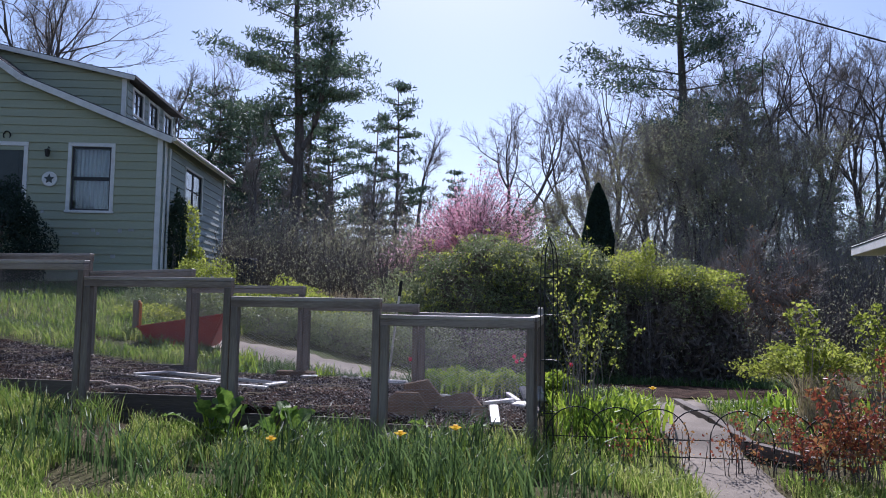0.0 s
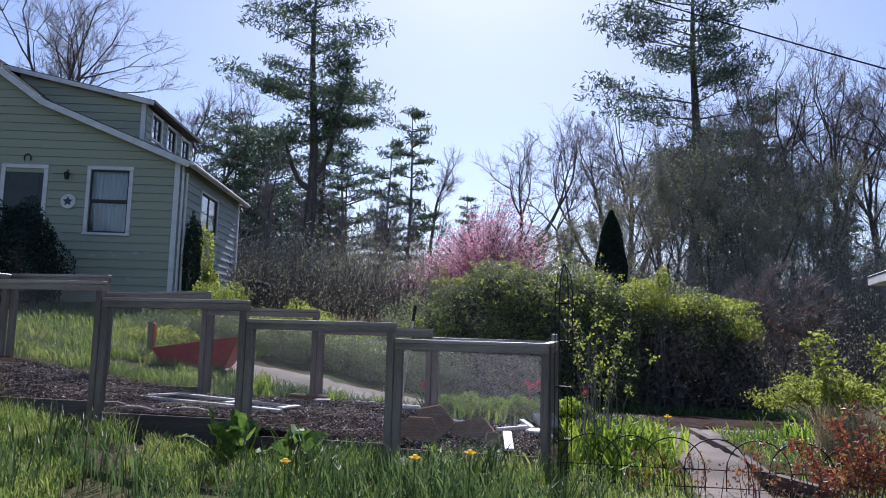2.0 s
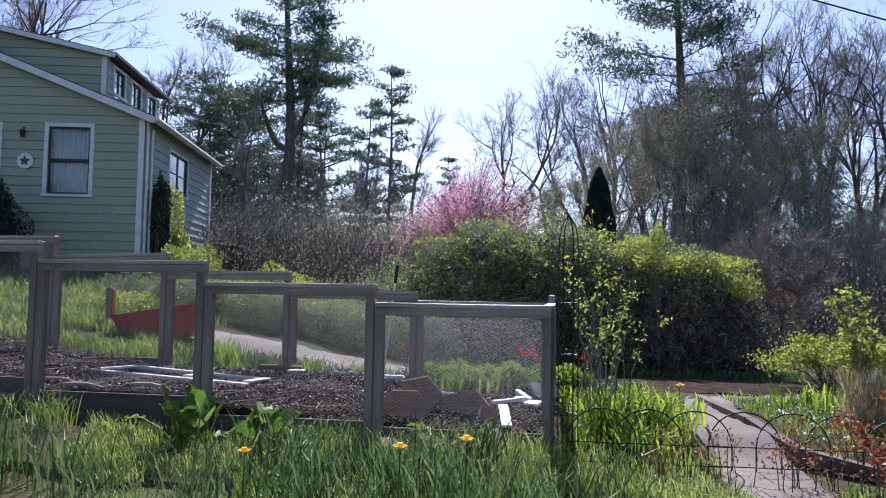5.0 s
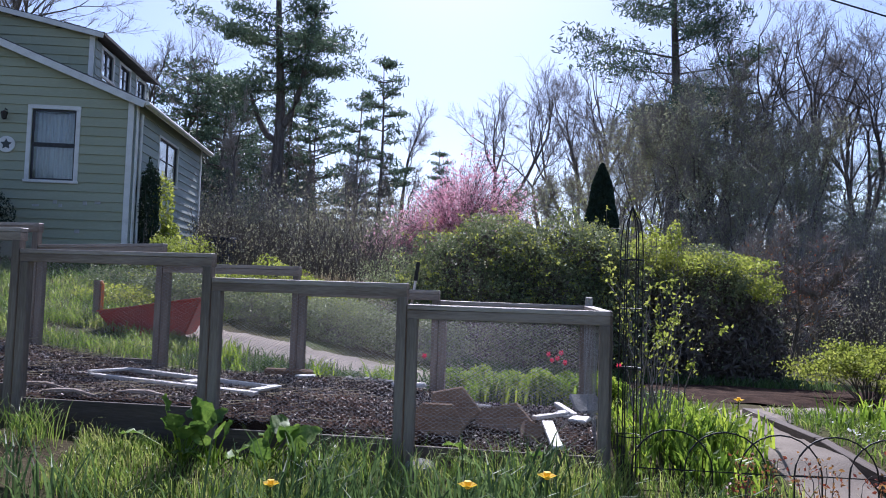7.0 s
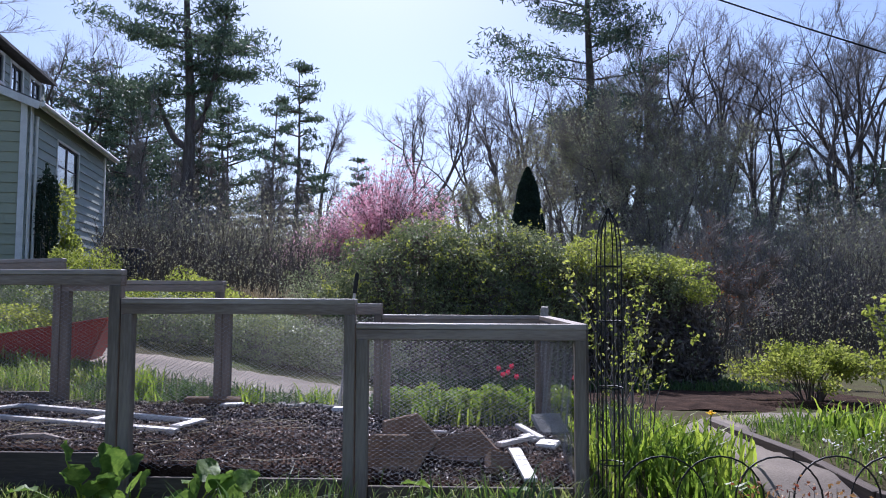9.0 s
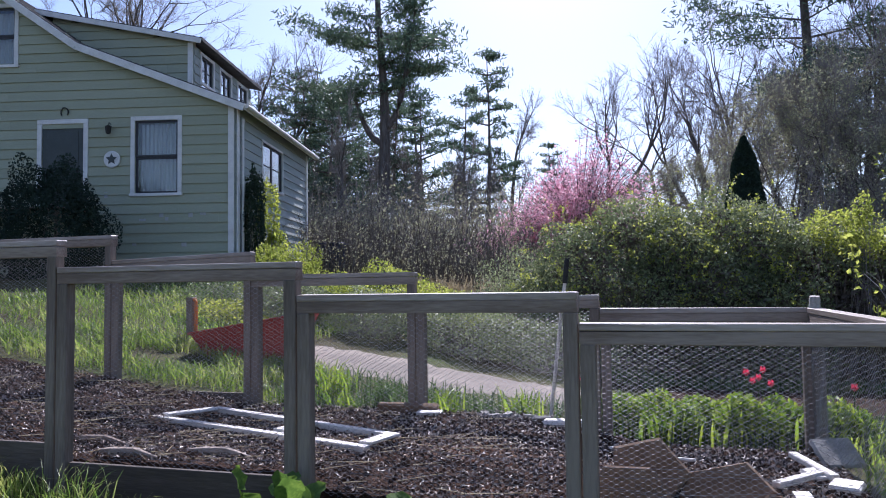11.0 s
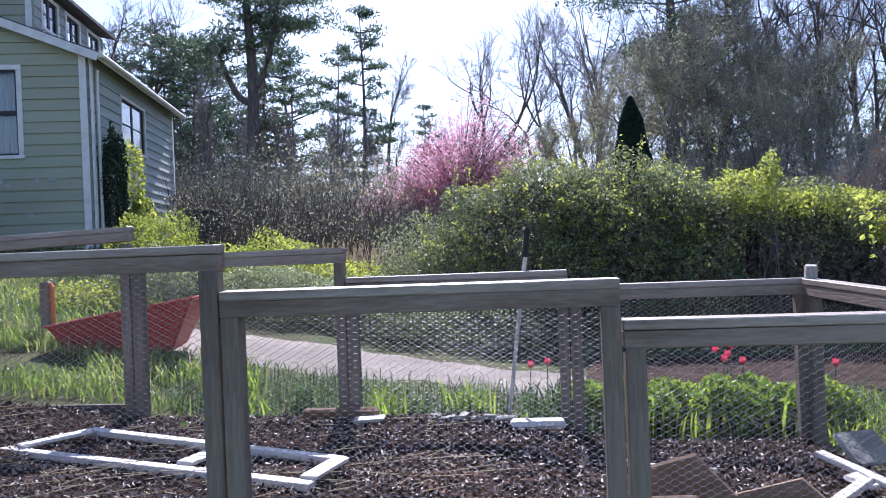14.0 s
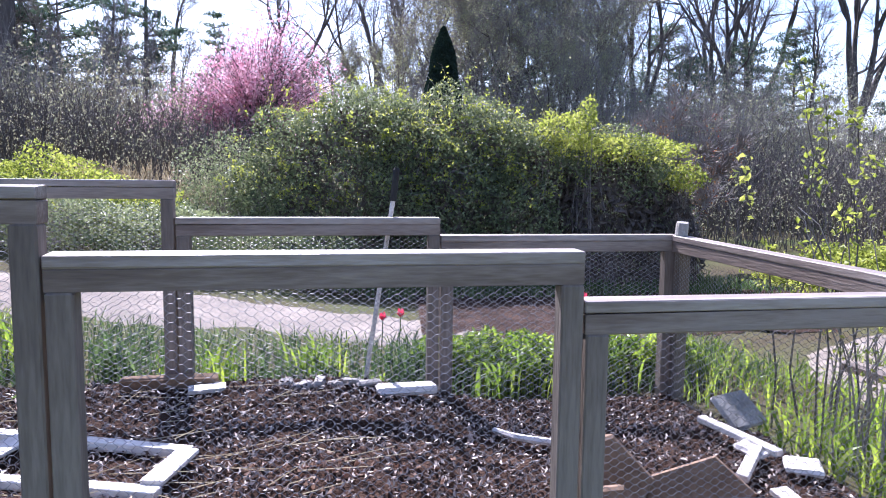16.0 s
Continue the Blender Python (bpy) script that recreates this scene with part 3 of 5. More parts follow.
flat_rock((0.3, 0.5, 0.24), (0.52, 0.5, 0.07), 0.1, 1.15, 4, M_CARD, "brown flat rock propped upright behind the netting", 5)
flat_rock((0.2, 0.28, 0.16), (0.46, 0.36, 0.06), 0.1, 1.2, 5, M_CARD, "brown angular rock behind the netting", 6)
flat_rock((0.68, 0.5, 0.17), (0.6, 0.3, 0.1), -0.15, 0.95, 8, M_CARD, "long brown rock behind the netting", 5)
flat_rock((0.9, 0.32, 0.12), (0.2, 0.18, 0.12), 0.4, 0.9, 9, M_CARD, "small brown rock behind the netting")
flat_rock((0.15, -0.2, -0.08), (0.26, 0.19, 0.12), 0.3, 0.25, 12, M_LICHEN, "grey lichen-covered rock at the fence foot")
flat_rock((-0.55, -0.22, -0.09), (0.3, 0.2, 0.07), 0.2, 0.05, 15, M_STONE, "pale flat stone in the grass")
flat_rock((1.405, 2.08, 1.09), (0.085, 0.085, 0.09), 0.3, 0.1, 21, M_STONE, "small pale stone resting on the corner post")
for x, y in ((-2.75, 0.17), (-2.2, 0.3), (-3.2, 0.45)):
    g2 = Geo()
    g2.tube([(x - 0.24, y + 0.05, 0.258), (x - 0.08, y, 0.268), (x + 0.06, y + 0.03, 0.27), (x + 0.27, y - 0.04, 0.26)], [0.008, 0.03, 0.026, 0.007], 7)
    tagged(g2.part("fallen_branch", M_WOOD), "weathered grey branch lying inside the fence", "branch", "fallen branches")
st = empty("garden_stake", Matrix.Translation((-0.34, 2.23, 0)), "thin pale stake with a black top behind the fence", "stake")
g = Geo()
g.tube([(-0.17, 0.12, 0.02), (-0.02, 0.0, 1.12), (0.0, 0, 1.25)], 0.014, 8)
g.part("shaft", M_PALE, st)
g = Geo()
g.tube([(0.0, 0, 1.25), (0.02, 0, 1.43), (0.021, 0, 1.445)], [0.02, 0.019, 0.012], 8)
g.part("cap", M_RUBBER, st, "black cap")


# ---- green house ----
HOUSE = Matrix.Translation((-9.107, 11.465, 0)) @ Matrix.Rotation(0.221, 4, "Z")
house = empty("house", HOUSE, "sage green clapboard house with white trim and a shed dormer", "house")
DEPTH, RIDGE = 6.57, -6.9


def roof_z(u):
    u = RIDGE + abs(u - RIDGE)
    return 5.57 - u * 0.39 if u > -3.76 else 7.04 + (-3.76 - u) * 0.70


def boards(wall, axis, fixed, a0, a1, z0, z1, holes, material, limit=None, out=-1):
    """Lapped boards, row by row, leaving the openings free, with a backing behind."""
    back = Geo()
    z = z0
    while z < z1:
        lo, hi = a0, a1
        if limit:
            while lo < hi and limit(lo) < z + 0.1:
                lo += 0.05
            while hi > lo and limit(hi) < z + 0.1:
                hi -= 0.05
        spans = [(lo, hi)] if hi - lo > 0.3 else []
        for h0, h1, hz0, hz1 in holes:
            if hz0 < z + 0.115 < hz1:
                spans = [s for a, b in spans for s in ((a, min(b, h0)), (max(a, h1), b)) if s[1] - s[0] > 0.03]
        for a, b in spans:
            cuts = [a] + sorted(random.uniform(a, b) for _ in range(int((b - a) // 3.5))) + [b]
            for p, q in zip(cuts, cuts[1:]):
                if q - p < 0.05:
                    continue
                L = q - p - 0.003
                v = np.array([(s * L / 2, o, k) for s in (-1, 1) for o, k in ((0, 0), (0.044, 0), (0.01, 0.245), (0, 0.245))])
                bd = Geo()
                if axis == 0:
                    vv = np.stack([v[:, 0], v[:, 1] * out, v[:, 2]], 1)
                    at = ((p + q) / 2, fixed, z)
                else:
                    vv = np.stack([v[:, 1] * out, v[:, 0], v[:, 2]], 1)
                    at = (fixed, (p + q) / 2, z)
                bd.add(vv, [(0, 1, 2, 3), (4, 7, 6, 5), (0, 4, 5, 1), (1, 5, 6, 2), (2, 6, 7, 3), (3, 7, 4, 0)])
                ob = bd.part("clapboard", material, wall)
                ob.location = at
            mid = (a + b) / 2
            if axis == 0:
                back.box((mid, fixed - out * 0.075, z + 0.115), (b - a, 0.148, 0.23))
            else:
                back.box((fixed - out * 0.075, mid, z + 0.115), (0.148, b - a, 0.23))
        z += 0.23
    if back.v:
        b = back.part("sheathing", material, wall)


def wall_part(name):
    w = new(name)
    w.parent = house
    return w


WIN = (-2.40, -1.36, 3.52, 5.25)
DOOR = (-4.68, -3.65, 3.08, 5.22)
ATTIC = (-6.75, -5.40, 6.70, 8.1)
SWIN = (2.0, 3.8, 3.95, 5.08)
fw = wall_part("wall")
boards(fw, 0, 0, -13.8, -0.02, 1.2, 9.1, [WIN, DOOR, ATTIC], M_SIDE, roof_z)
sw = wall_part("wall")
boards(sw, 1, 0, 0.02, DEPTH, 1.2, 5.35, [SWIN], M_SIDE2, None, 1)
bw = wall_part("wall")
boards(bw, 0, DEPTH, -13.8, -0.02, 1.0, 9.1, [], M_SIDE, roof_z, 1)
lw = wall_part("wall")
boards(lw, 1, -13.8, 0.02, DEPTH, 1.2, 5.35, [], M_SIDE2, None, -1)


def window(axis, fixed, a0, a1, z0, z1, out, panes, trim=0.1, mat_trim=M_TRIM, curtain=True, across=False):
    w = new("window")
    w.parent = house
    c, s = (a0 + a1) / 2, a1 - a0

    def bar(name, a, z, la, lz, depth, off, material, parent=w, label=""):
        size, at = ((la, depth, lz), (a, fixed + out * off, z)) if axis == 0 else ((depth, la, lz), (fixed + out * off, a, z))
        return bevel_box(name, size, material, parent, at, None, 0.004, label)

    if trim:
        bar("trim", c, z1 + trim / 2, s + 2 * trim, trim, 0.03, 0.035, mat_trim)
        for a in (a0 - trim / 2, a1 + trim / 2):
            bar("trim", a, (z0 + z1) / 2, trim, z1 - z0, 0.03, 0.035, mat_trim)
        bar("sill", c, z0 - 0.035, s + 2.4 * trim, 0.07, 0.07, 0.04, mat_trim)
    n = panes
    for i in range(n):
        if across:
            x0, x1, y0, y1 = a0 + s * i / n, a0 + s * (i + 1) / n, z0, z1
        else:
            x0, x1, y0, y1 = a0, a1, z0 + (z1 - z0) * i / n, z0 + (z1 - z0) * (i + 1) / n
        fr = 0.05
        off = -0.02 - 0.02 * (0 if across else (1 - i))
        bar("sash", (x0 + x1) / 2, y1 - fr / 2, x1 - x0 - 0.004, fr, 0.04, off, M_DARKW)
        bar("sash", (x0 + x1) / 2, y0 + fr / 2, x1 - x0 - 0.004, fr, 0.04, off, M_DARKW)
        bar("sash", x0 + fr / 2, (y0 + y1) / 2, fr, y1 - y0 - 2 * fr, 0.04, off, M_DARKW)
        bar("sash", x1 - fr / 2, (y0 + y1) / 2, fr, y1 - y0 - 2 * fr, 0.04, off, M_DARKW)
        if across:
            bar("muntin", (x0 + x1) / 2, (y0 + y1) / 2, x1 - x0 - 2 * fr, 0.03, 0.03, off, M_DARKW)
        p = bar("pane", (x0 + x1) / 2, (y0 + y1) / 2, x1 - x0 - 2 * fr, y1 - y0 - 2 * fr, 0.006, off, M_GLASS)
        p.visible_shadow = False
    if curtain:
        g = Geo()
        xs = np.linspace(a0 + 0.04, a1 - 0.04, 60)
        dy = 0.02 * np.sin(xs * 60)
        for q, zz in enumerate((z0 + 0.05, z1 - 0.05)):
            P = np.stack([xs, fixed - out * 0.2 + dy, np.full(60, zz)], 1) if axis == 0 else np.stack([fixed - out * 0.2 + dy, xs, np.full(60, zz)], 1)
            g.add(P, np.zeros((0, 4), int))
        g.f.append(np.array([(i, i + 1, 61 + i, 60 + i) for i in range(59)]))
        g.part("curtain", M_CURT, w, "thin white curtain")
    return w


window(0, 0, *WIN, -1, 2)
window(0, 0, *ATTIC, -1, 2)
window(1, 0, *SWIN, 1, 2, 0.06, M_TRIM, False, True)
door = new("door")
door.parent = house
bevel_box("leaf", (1.0, 0.05, 2.1), M_DOOR, door, (-4.165, 0.0, 4.14), None, 0.01)
for z, hgt in ((3.55, 0.75), (4.6, 1.0)):
    bevel_box("door_panel", (0.78, 0.02, hgt - 0.1), M_DOOR, door, (-4.165, -0.03, z), None, 0.01)
for u in (-4.735, -3.595):
    bevel_box("trim", (0.11, 0.04, 2.14), M_TRIM, door, (u, -0.04, 4.15), None, 0.005)
bevel_box("trim", (1.25, 0.04, 0.11), M_TRIM, door, (-4.165, -0.04, 5.277), None, 0.005)
bevel_box("handle", (0.03, 0.06, 0.12), M_IRON, door, (-3.8, -0.05, 4.1), None, 0.008, "dark handle")
for name, size, at in (("corner_board", (0.14, 0.03, 4.35), (-0.07, -0.055, 3.38)), ("corner_board", (0.03, 0.14, 4.3), (0.055, 0.07, 3.35)), ("corner_board", (0.03, 0.12, 4.3), (0.055, DEPTH - 0.06, 3.35))):
    bevel_box(name, size, M_TRIM, house, at, None, 0.004)
g = Geo()
g.tube([(0.1, 0.3, 5.3), (0.09, 0.3, 5.1), (0.09, 0.3, 1.4)], 0.035, 8)
g.part("downspout", M_TRIM, house, "white downspout")


def roof_slab(name, prof, v0, v1, th, material):
    """A roof skin along a profile, with thickness and shingle courses."""
    g = Geo()
    for (u0, z0), (u1, z1) in zip(prof, prof[1:]):
        n = max(1, int(math.hypot(u1 - u0, z1 - z0) / 0.16))
        for i in range(n):
            a, b = i / n, (i + 1) / n
            ua, za, ub, zb = u0 + (u1 - u0) * a, z0 + (z1 - z0) * a, u0 + (u1 - u0) * b, z0 + (z1 - z0) * b
            lift = 0.012
            q = [(ua, za - th), (ub, zb - th), (ub, zb), (ua, za + lift)] if z1 > z0 else [(ua, za - th), (ub, zb - th), (ub, zb + lift), (ua, za)]
            v = [(x, y, z) for y in (v0, v1) for x, z in q]
            g.add(v, [(0, 1, 2, 3), (7, 6, 5, 4), (0, 4, 5, 1), (1, 5, 6, 2), (2, 6, 7, 3), (3, 7, 4, 0)])
    return tagged(g.part(name, material, house), kind="stuff")


PROF = [(0.3, roof_z(0.3) + 0.1), (-3.76, roof_z(-3.76) + 0.1), (RIDGE, roof_z(RIDGE) + 0.1), (2 * RIDGE + 3.76, roof_z(-3.76) + 0.1), (2 * RIDGE - 0.3, roof_z(0.3) + 0.1)]
roof_slab("roof", PROF, -0.22, DEPTH + 0.22, 0.09, M_ROOF)
for (u0, z0), (u1, z1) in zip(PROF, PROF[1:]):
    L = math.hypot(u1 - u0, z1 - z0)
    bevel_box("rake_board", (L, 0.03, 0.17), M_TRIM, house, ((u0 + u1) / 2, -0.24, (z0 + z1) / 2 - 0.115), Matrix.Rotation(-math.atan2(z1 - z0, u1 - u0), 3, "Y"), 0.004)
bevel_box("eave_fascia", (0.03, DEPTH + 0.4, 0.13), M_TRIM, house, (0.3, DEPTH / 2, 5.46), None, 0.004)
g = Geo()
g.tube([(0.36, -0.22, 5.48), (0.36, DEPTH + 0.2, 5.46)], 0.055, 8)
g.part("gutter", M_TRIM, house, "white gutter")

# shed dormer
DV0, DV1, DU = 1.2, 5.6, -1.5
cheek = wall_part("wall")
boards(cheek, 0, DV0, -5.2, DU, 6.05, 8.4, [], M_SIDE, lambda u: 7.5 - (u + 1.26) * 0.21)
dface = wall_part("wall")
DW = [(1.65, 2.45, 6.62, 7.32), (3.0, 3.8, 6.62, 7.32), (4.4, 5.2, 6.62, 7.32)]
boards(dface, 1, DU, DV0, DV1, 6.05, 7.4, DW, M_SIDE2, None, 1)
for a0, a1, z0, z1 in DW:
    window(1, DU, a0, a1, z0, z1, 1, 2, 0.08, M_TRIM, False, True)
bevel_box("corner_board", (0.13, 0.03, 1.3), M_TRIM, house, (DU - 0.065, DV0 - 0.04, 6.85), None, 0.004)
roof_slab("dormer_roof", [(-1.2, 7.56), (-5.6, 8.48)], DV0 - 0.2, DV1 + 0.25, 0.07, M_ROOF)
bevel_box("dormer_fascia", (4.45, 0.03, 0.13), M_TRIM, house, (-3.4, DV0 - 0.22, 7.93), Matrix.Rotation(0.206, 3, "Y"), 0.004)

def at_house(u, v, z):
    return HOUSE @ Vector((u, v, z))


for u, z, w, hh in ((-1.75, 3.02, 0.1, 0.14), (-1.62, 2.9, 0.08, 0.1), (-2.2, 2.86, 0.16, 0.12), (-1.05, 3.0, 0.1, 0.12), (-0.75, 3.02, 0.14, 0.08), (-1.2, 2.3, 0.12, 0.1), (-2.4, 2.35, 0.1, 0.12), (-3.1, 3.5, 0.08, 0.14)):
    bevel_box("bare_patch", (w, 0.012, hh), M_CURT, house, (u, -0.03, z), None, 0.004, "flaked pale paint patch")
lamp = empty("wall_lamp", HOUSE @ Matrix.Translation((-2.98, -0.05, 5.06)), "small dark lantern on the house wall", "lamp")
g = Geo()
g.tube([(0, 0, 0.12), (0, -0.08, 0.14), (0, -0.12, 0.06)], 0.012, 6)
g.part("bracket", M_IRON, lamp)
g = Geo()
g.tube([(0, -0.12, 0.08), (0, -0.12, 0.05), (0, -0.12, -0.12), (0, -0.12, -0.14)], [0.02, 0.075, 0.05, 0.02], 6)
g.part("shade", M_IRON, lamp)
plaque = empty("star_plaque", HOUSE @ Matrix.Translation((-2.94, -0.05, 4.34)) @ Matrix.Rotation(math.pi / 2, 4, "X"), "round white plaque with a dark star", "plaque")
g = Geo()
g.tube([(0, 0, 0), (0, 0, 0.02), (0, 0, 0.03)], [0.2, 0.2, 0.18], 28)
g.part("disc", M_TRIM, plaque)
g = Geo()
for i in range(5):
    a = i * 2 * math.pi / 5 + math.pi / 2
    tip = np.array([math.cos(a) * 0.14, math.sin(a) * 0.14, 0.036])
    sd = np.array([-math.sin(a) * 0.045, math.cos(a) * 0.045, 0])
    m = np.array([math.cos(a) * 0.05, math.sin(a) * 0.05, 0.036])
    g.add([(0, 0, 0.04), m + sd, tip, m - sd], [(0, 1, 2, 3)])
g.part("star", M_DOOR, plaque, "dark star")
g = Geo()
a = np.linspace(-0.7, math.pi + 0.7, 16)
g.tube(np.stack([np.cos(a) * 0.09, 0 * a, np.sin(a) * 0.11], 1), 0.016, 6)
hs = g.part("horseshoe", M_IRON)
hs.matrix_basis = HOUSE @ Matrix.Translation((-4.12, -0.05, 5.5))
tagged(hs, "dark iron horseshoe over the door", "horseshoe")
deck = empty("porch_deck", HOUSE, "dark timber porch deck below the door", "deck")
for i in range(12):
    bevel_box("deck_board", (2.6, 0.12, 0.03), M_WOOD, deck, (-4.6, -0.12 - i * 0.125, 3.06), None, 0.004)
for u in (-5.8, -3.4):
    for v in (-0.15, -1.45):
        bevel_box("post", (0.1, 0.1, 2.1), M_WOODV, deck, (u, v, 1.99), None, 0.005)

# small shed at the edge of the garden
EAVE_A = Vector((5.27, 3.3, 0.05))
cot = empty("garden_shed", Matrix.Translation(EAVE_A) @ Matrix.Rotation(-1.710, 4, "Z"), "small brown garden shed with a shingled roof and white fascia", "shed")
for z in np.arange(-0.25, 1.75, 0.2):
    bevel_box("siding_board", (2.9, 0.03, 0.196), M_BARK, cot, (1.75, 0.3, z + 0.1), None, 0.006)
    bevel_box("siding_board", (0.03, 2.3, 0.196), M_BARK, cot, (0.3, 1.47, z + 0.1), None, 0.006)
bevel_box("wall", (2.86, 2.26, 2.0), M_BARK, cot, (1.76, 1.46, 0.75), None, 0.01)
for sgn, y0 in ((1, 0.0), (-1, 2.9)):
    for i in range(9):
        yy, zz = y0 + sgn * (0.08 + i * 0.165), 1.94 + i * 0.09
        bevel_box("shingle_course", (3.4, 0.21, 0.02), M_ROOF, cot, (1.68, yy, zz), Matrix.Rotation(sgn * 0.43, 3, "X"), 0.003, jitter=0.004)
bevel_box("fascia", (3.4, 0.025, 0.12), M_TRIM, cot, (1.68, 0.0, 1.86), None, 0.004, "white fascia board")
bevel_box("soffit", (3.3, 0.3, 0.02), M_TRIM, cot, (1.68, 0.16, 1.81), None, 0.004)


# ---- plants ----
def shell(ells, m, depth=0.35, bumps=0.17, floor=True):
    """Points scattered near the outside of a group of rounded masses."""
    vol = np.array([r[0] * r[1] + r[1] * r[2] + r[0] * r[2] for _, r in ells])
    pick = rng.choice(len(ells), m, p=vol / vol.sum())
    C, R = np.array([c for c, _ in ells])[pick], np.array([r for _, r in ells])[pick]
    d = rng.normal(size=(m, 3))
    d /= np.linalg.norm(d, axis=1)[:, None]
    wob = 1 + bumps * (np.sin(d[:, 0] * 6 + C[:, 0]) * np.sin(d[:, 1] * 5 + 1) + 0.7 * np.sin(d[:, 2] * 9 + d[:, 0] * 7 + C[:, 0] * 3))
    k = (1 - depth * rng.uniform(0, 1, m) ** 1.6) * wob
    p = C + d * R * k[:, None]
    if floor:
        p = p[p[:, 2] > ground_z(p[:, 0], p[:, 1])]
    inside = np.zeros(len(p), bool)
    for c, r in ells:
        inside |= (((p - np.array(c)) / np.array(r)) ** 2).sum(1) < (0.62 - depth * 0.3) ** 2
    return p[~inside]


def stems(base, tips, r0=0.006):
    """Thin bent stems from the base to each tip."""
    n = len(tips)
    b = np.array(base)[None] + rng.normal(size=(n, 3)) * [0.25, 0.25, 0]
    b[:, 2] = ground_z(b[:, 0], b[:, 1]) - 0.03
    mid = (b + tips) / 2 + rng.normal(size=(n, 3)) * 0.12
    g = Geo()
    g.segs(b, mid, r0, r0 * 0.7)
    g.segs(mid, tips, r0 * 0.7, r0 * 0.25)
    return g


def shrub(name, ells, m, size, material, label, category="shrub", twigs=60, aspect=0.55, twig_mat=None, depth=0.35, group="", up=0.0):
    c = np.mean([e[0] for e in ells], 0)
    e = empty(name, Matrix.Translation((c[0], c[1], gz(c[0], c[1]))), label, category, group)
    inv = np.array([c[0], c[1], gz(c[0], c[1])])
    p = shell(ells, m, depth)
    if twigs:
        gs = Geo()
        for cc, r in ells:
            tips = shell([(cc, (r[0] * 0.95, r[1] * 0.95, r[2] * 0.95))], twigs // len(ells) + 3, 0.6)
            s = stems(cc, tips)
            for v, f in zip(s.v, s.f):
                gs.v.append(v - inv)
                gs.f.append(f + gs.n)
            gs.n += s.n
        tagged(gs.part("woody_growth", twig_mat or M_TWIG, e), kind="stuff")
    g = Geo()
    g.leaves(p - inv, size, aspect, up)
    tagged(g.part("leaves", material, e), kind="stuff")
    return e


def cane_plant(name, at, canes, leaf, material, label, category, nodes=10, per=5, rad=0.005, start=0.3, group="", wood=None, tuft=0.03):
    """A shrub of separate canes, each with its own leaf clusters. canes: foot offset and tip offset from the plant's base."""
    x, y = at
    e = empty(name, Matrix.Translation((x, y, gz(x, y))), label, category, group)
    for (fx, fy), tip in canes:
        t = np.linspace(0, 1, 8)[:, None]
        foot, end = np.array([fx, fy, gz(x + fx, y + fy) - gz(x, y) - 0.04]), np.array(tip, float)
        mid = np.array([foot[0] * 0.75 + end[0] * 0.25, foot[1] * 0.75 + end[1] * 0.25, end[2] * 0.8 + 0.1])
        pts = (1 - t) ** 2 * foot + 2 * t * (1 - t) * mid + t ** 2 * end
        pts[1:-1] += rng.normal(size=(6, 3)) * 0.02 * end[2]
        g = Geo()
        g.tube(pts, rad * np.linspace(1, 0.35, 8), 5)
        cane = g.part("cane", wood or M_BARK, e)
        k = np.repeat(rng.uniform(start, 1.0, nodes), per)
        if len(k):
            p = np.stack([np.interp(k, t[:, 0], pts[:, q]) for q in range(3)], 1) + rng.normal(size=(len(k), 3)) * tuft
            g = Geo()
            g.leaves(p, leaf, 0.6, 0.2, 0.4)
            g.part("leaves", material, cane)
    return e


def fan(n, spread, h0, h1, foot=0.12, seed=0):
    """Random canes rising from one foot."""
    r = random.Random(seed)
    out = []
    for _ in range(n):
        a, k = r.uniform(0, 6.283), r.uniform(0.15, 1) * spread
        out.append(((math.cos(a) * foot * r.random(), math.sin(a) * foot * r.random()), (math.cos(a) * k, math.sin(a) * k, r.uniform(h0, h1))))
    return out


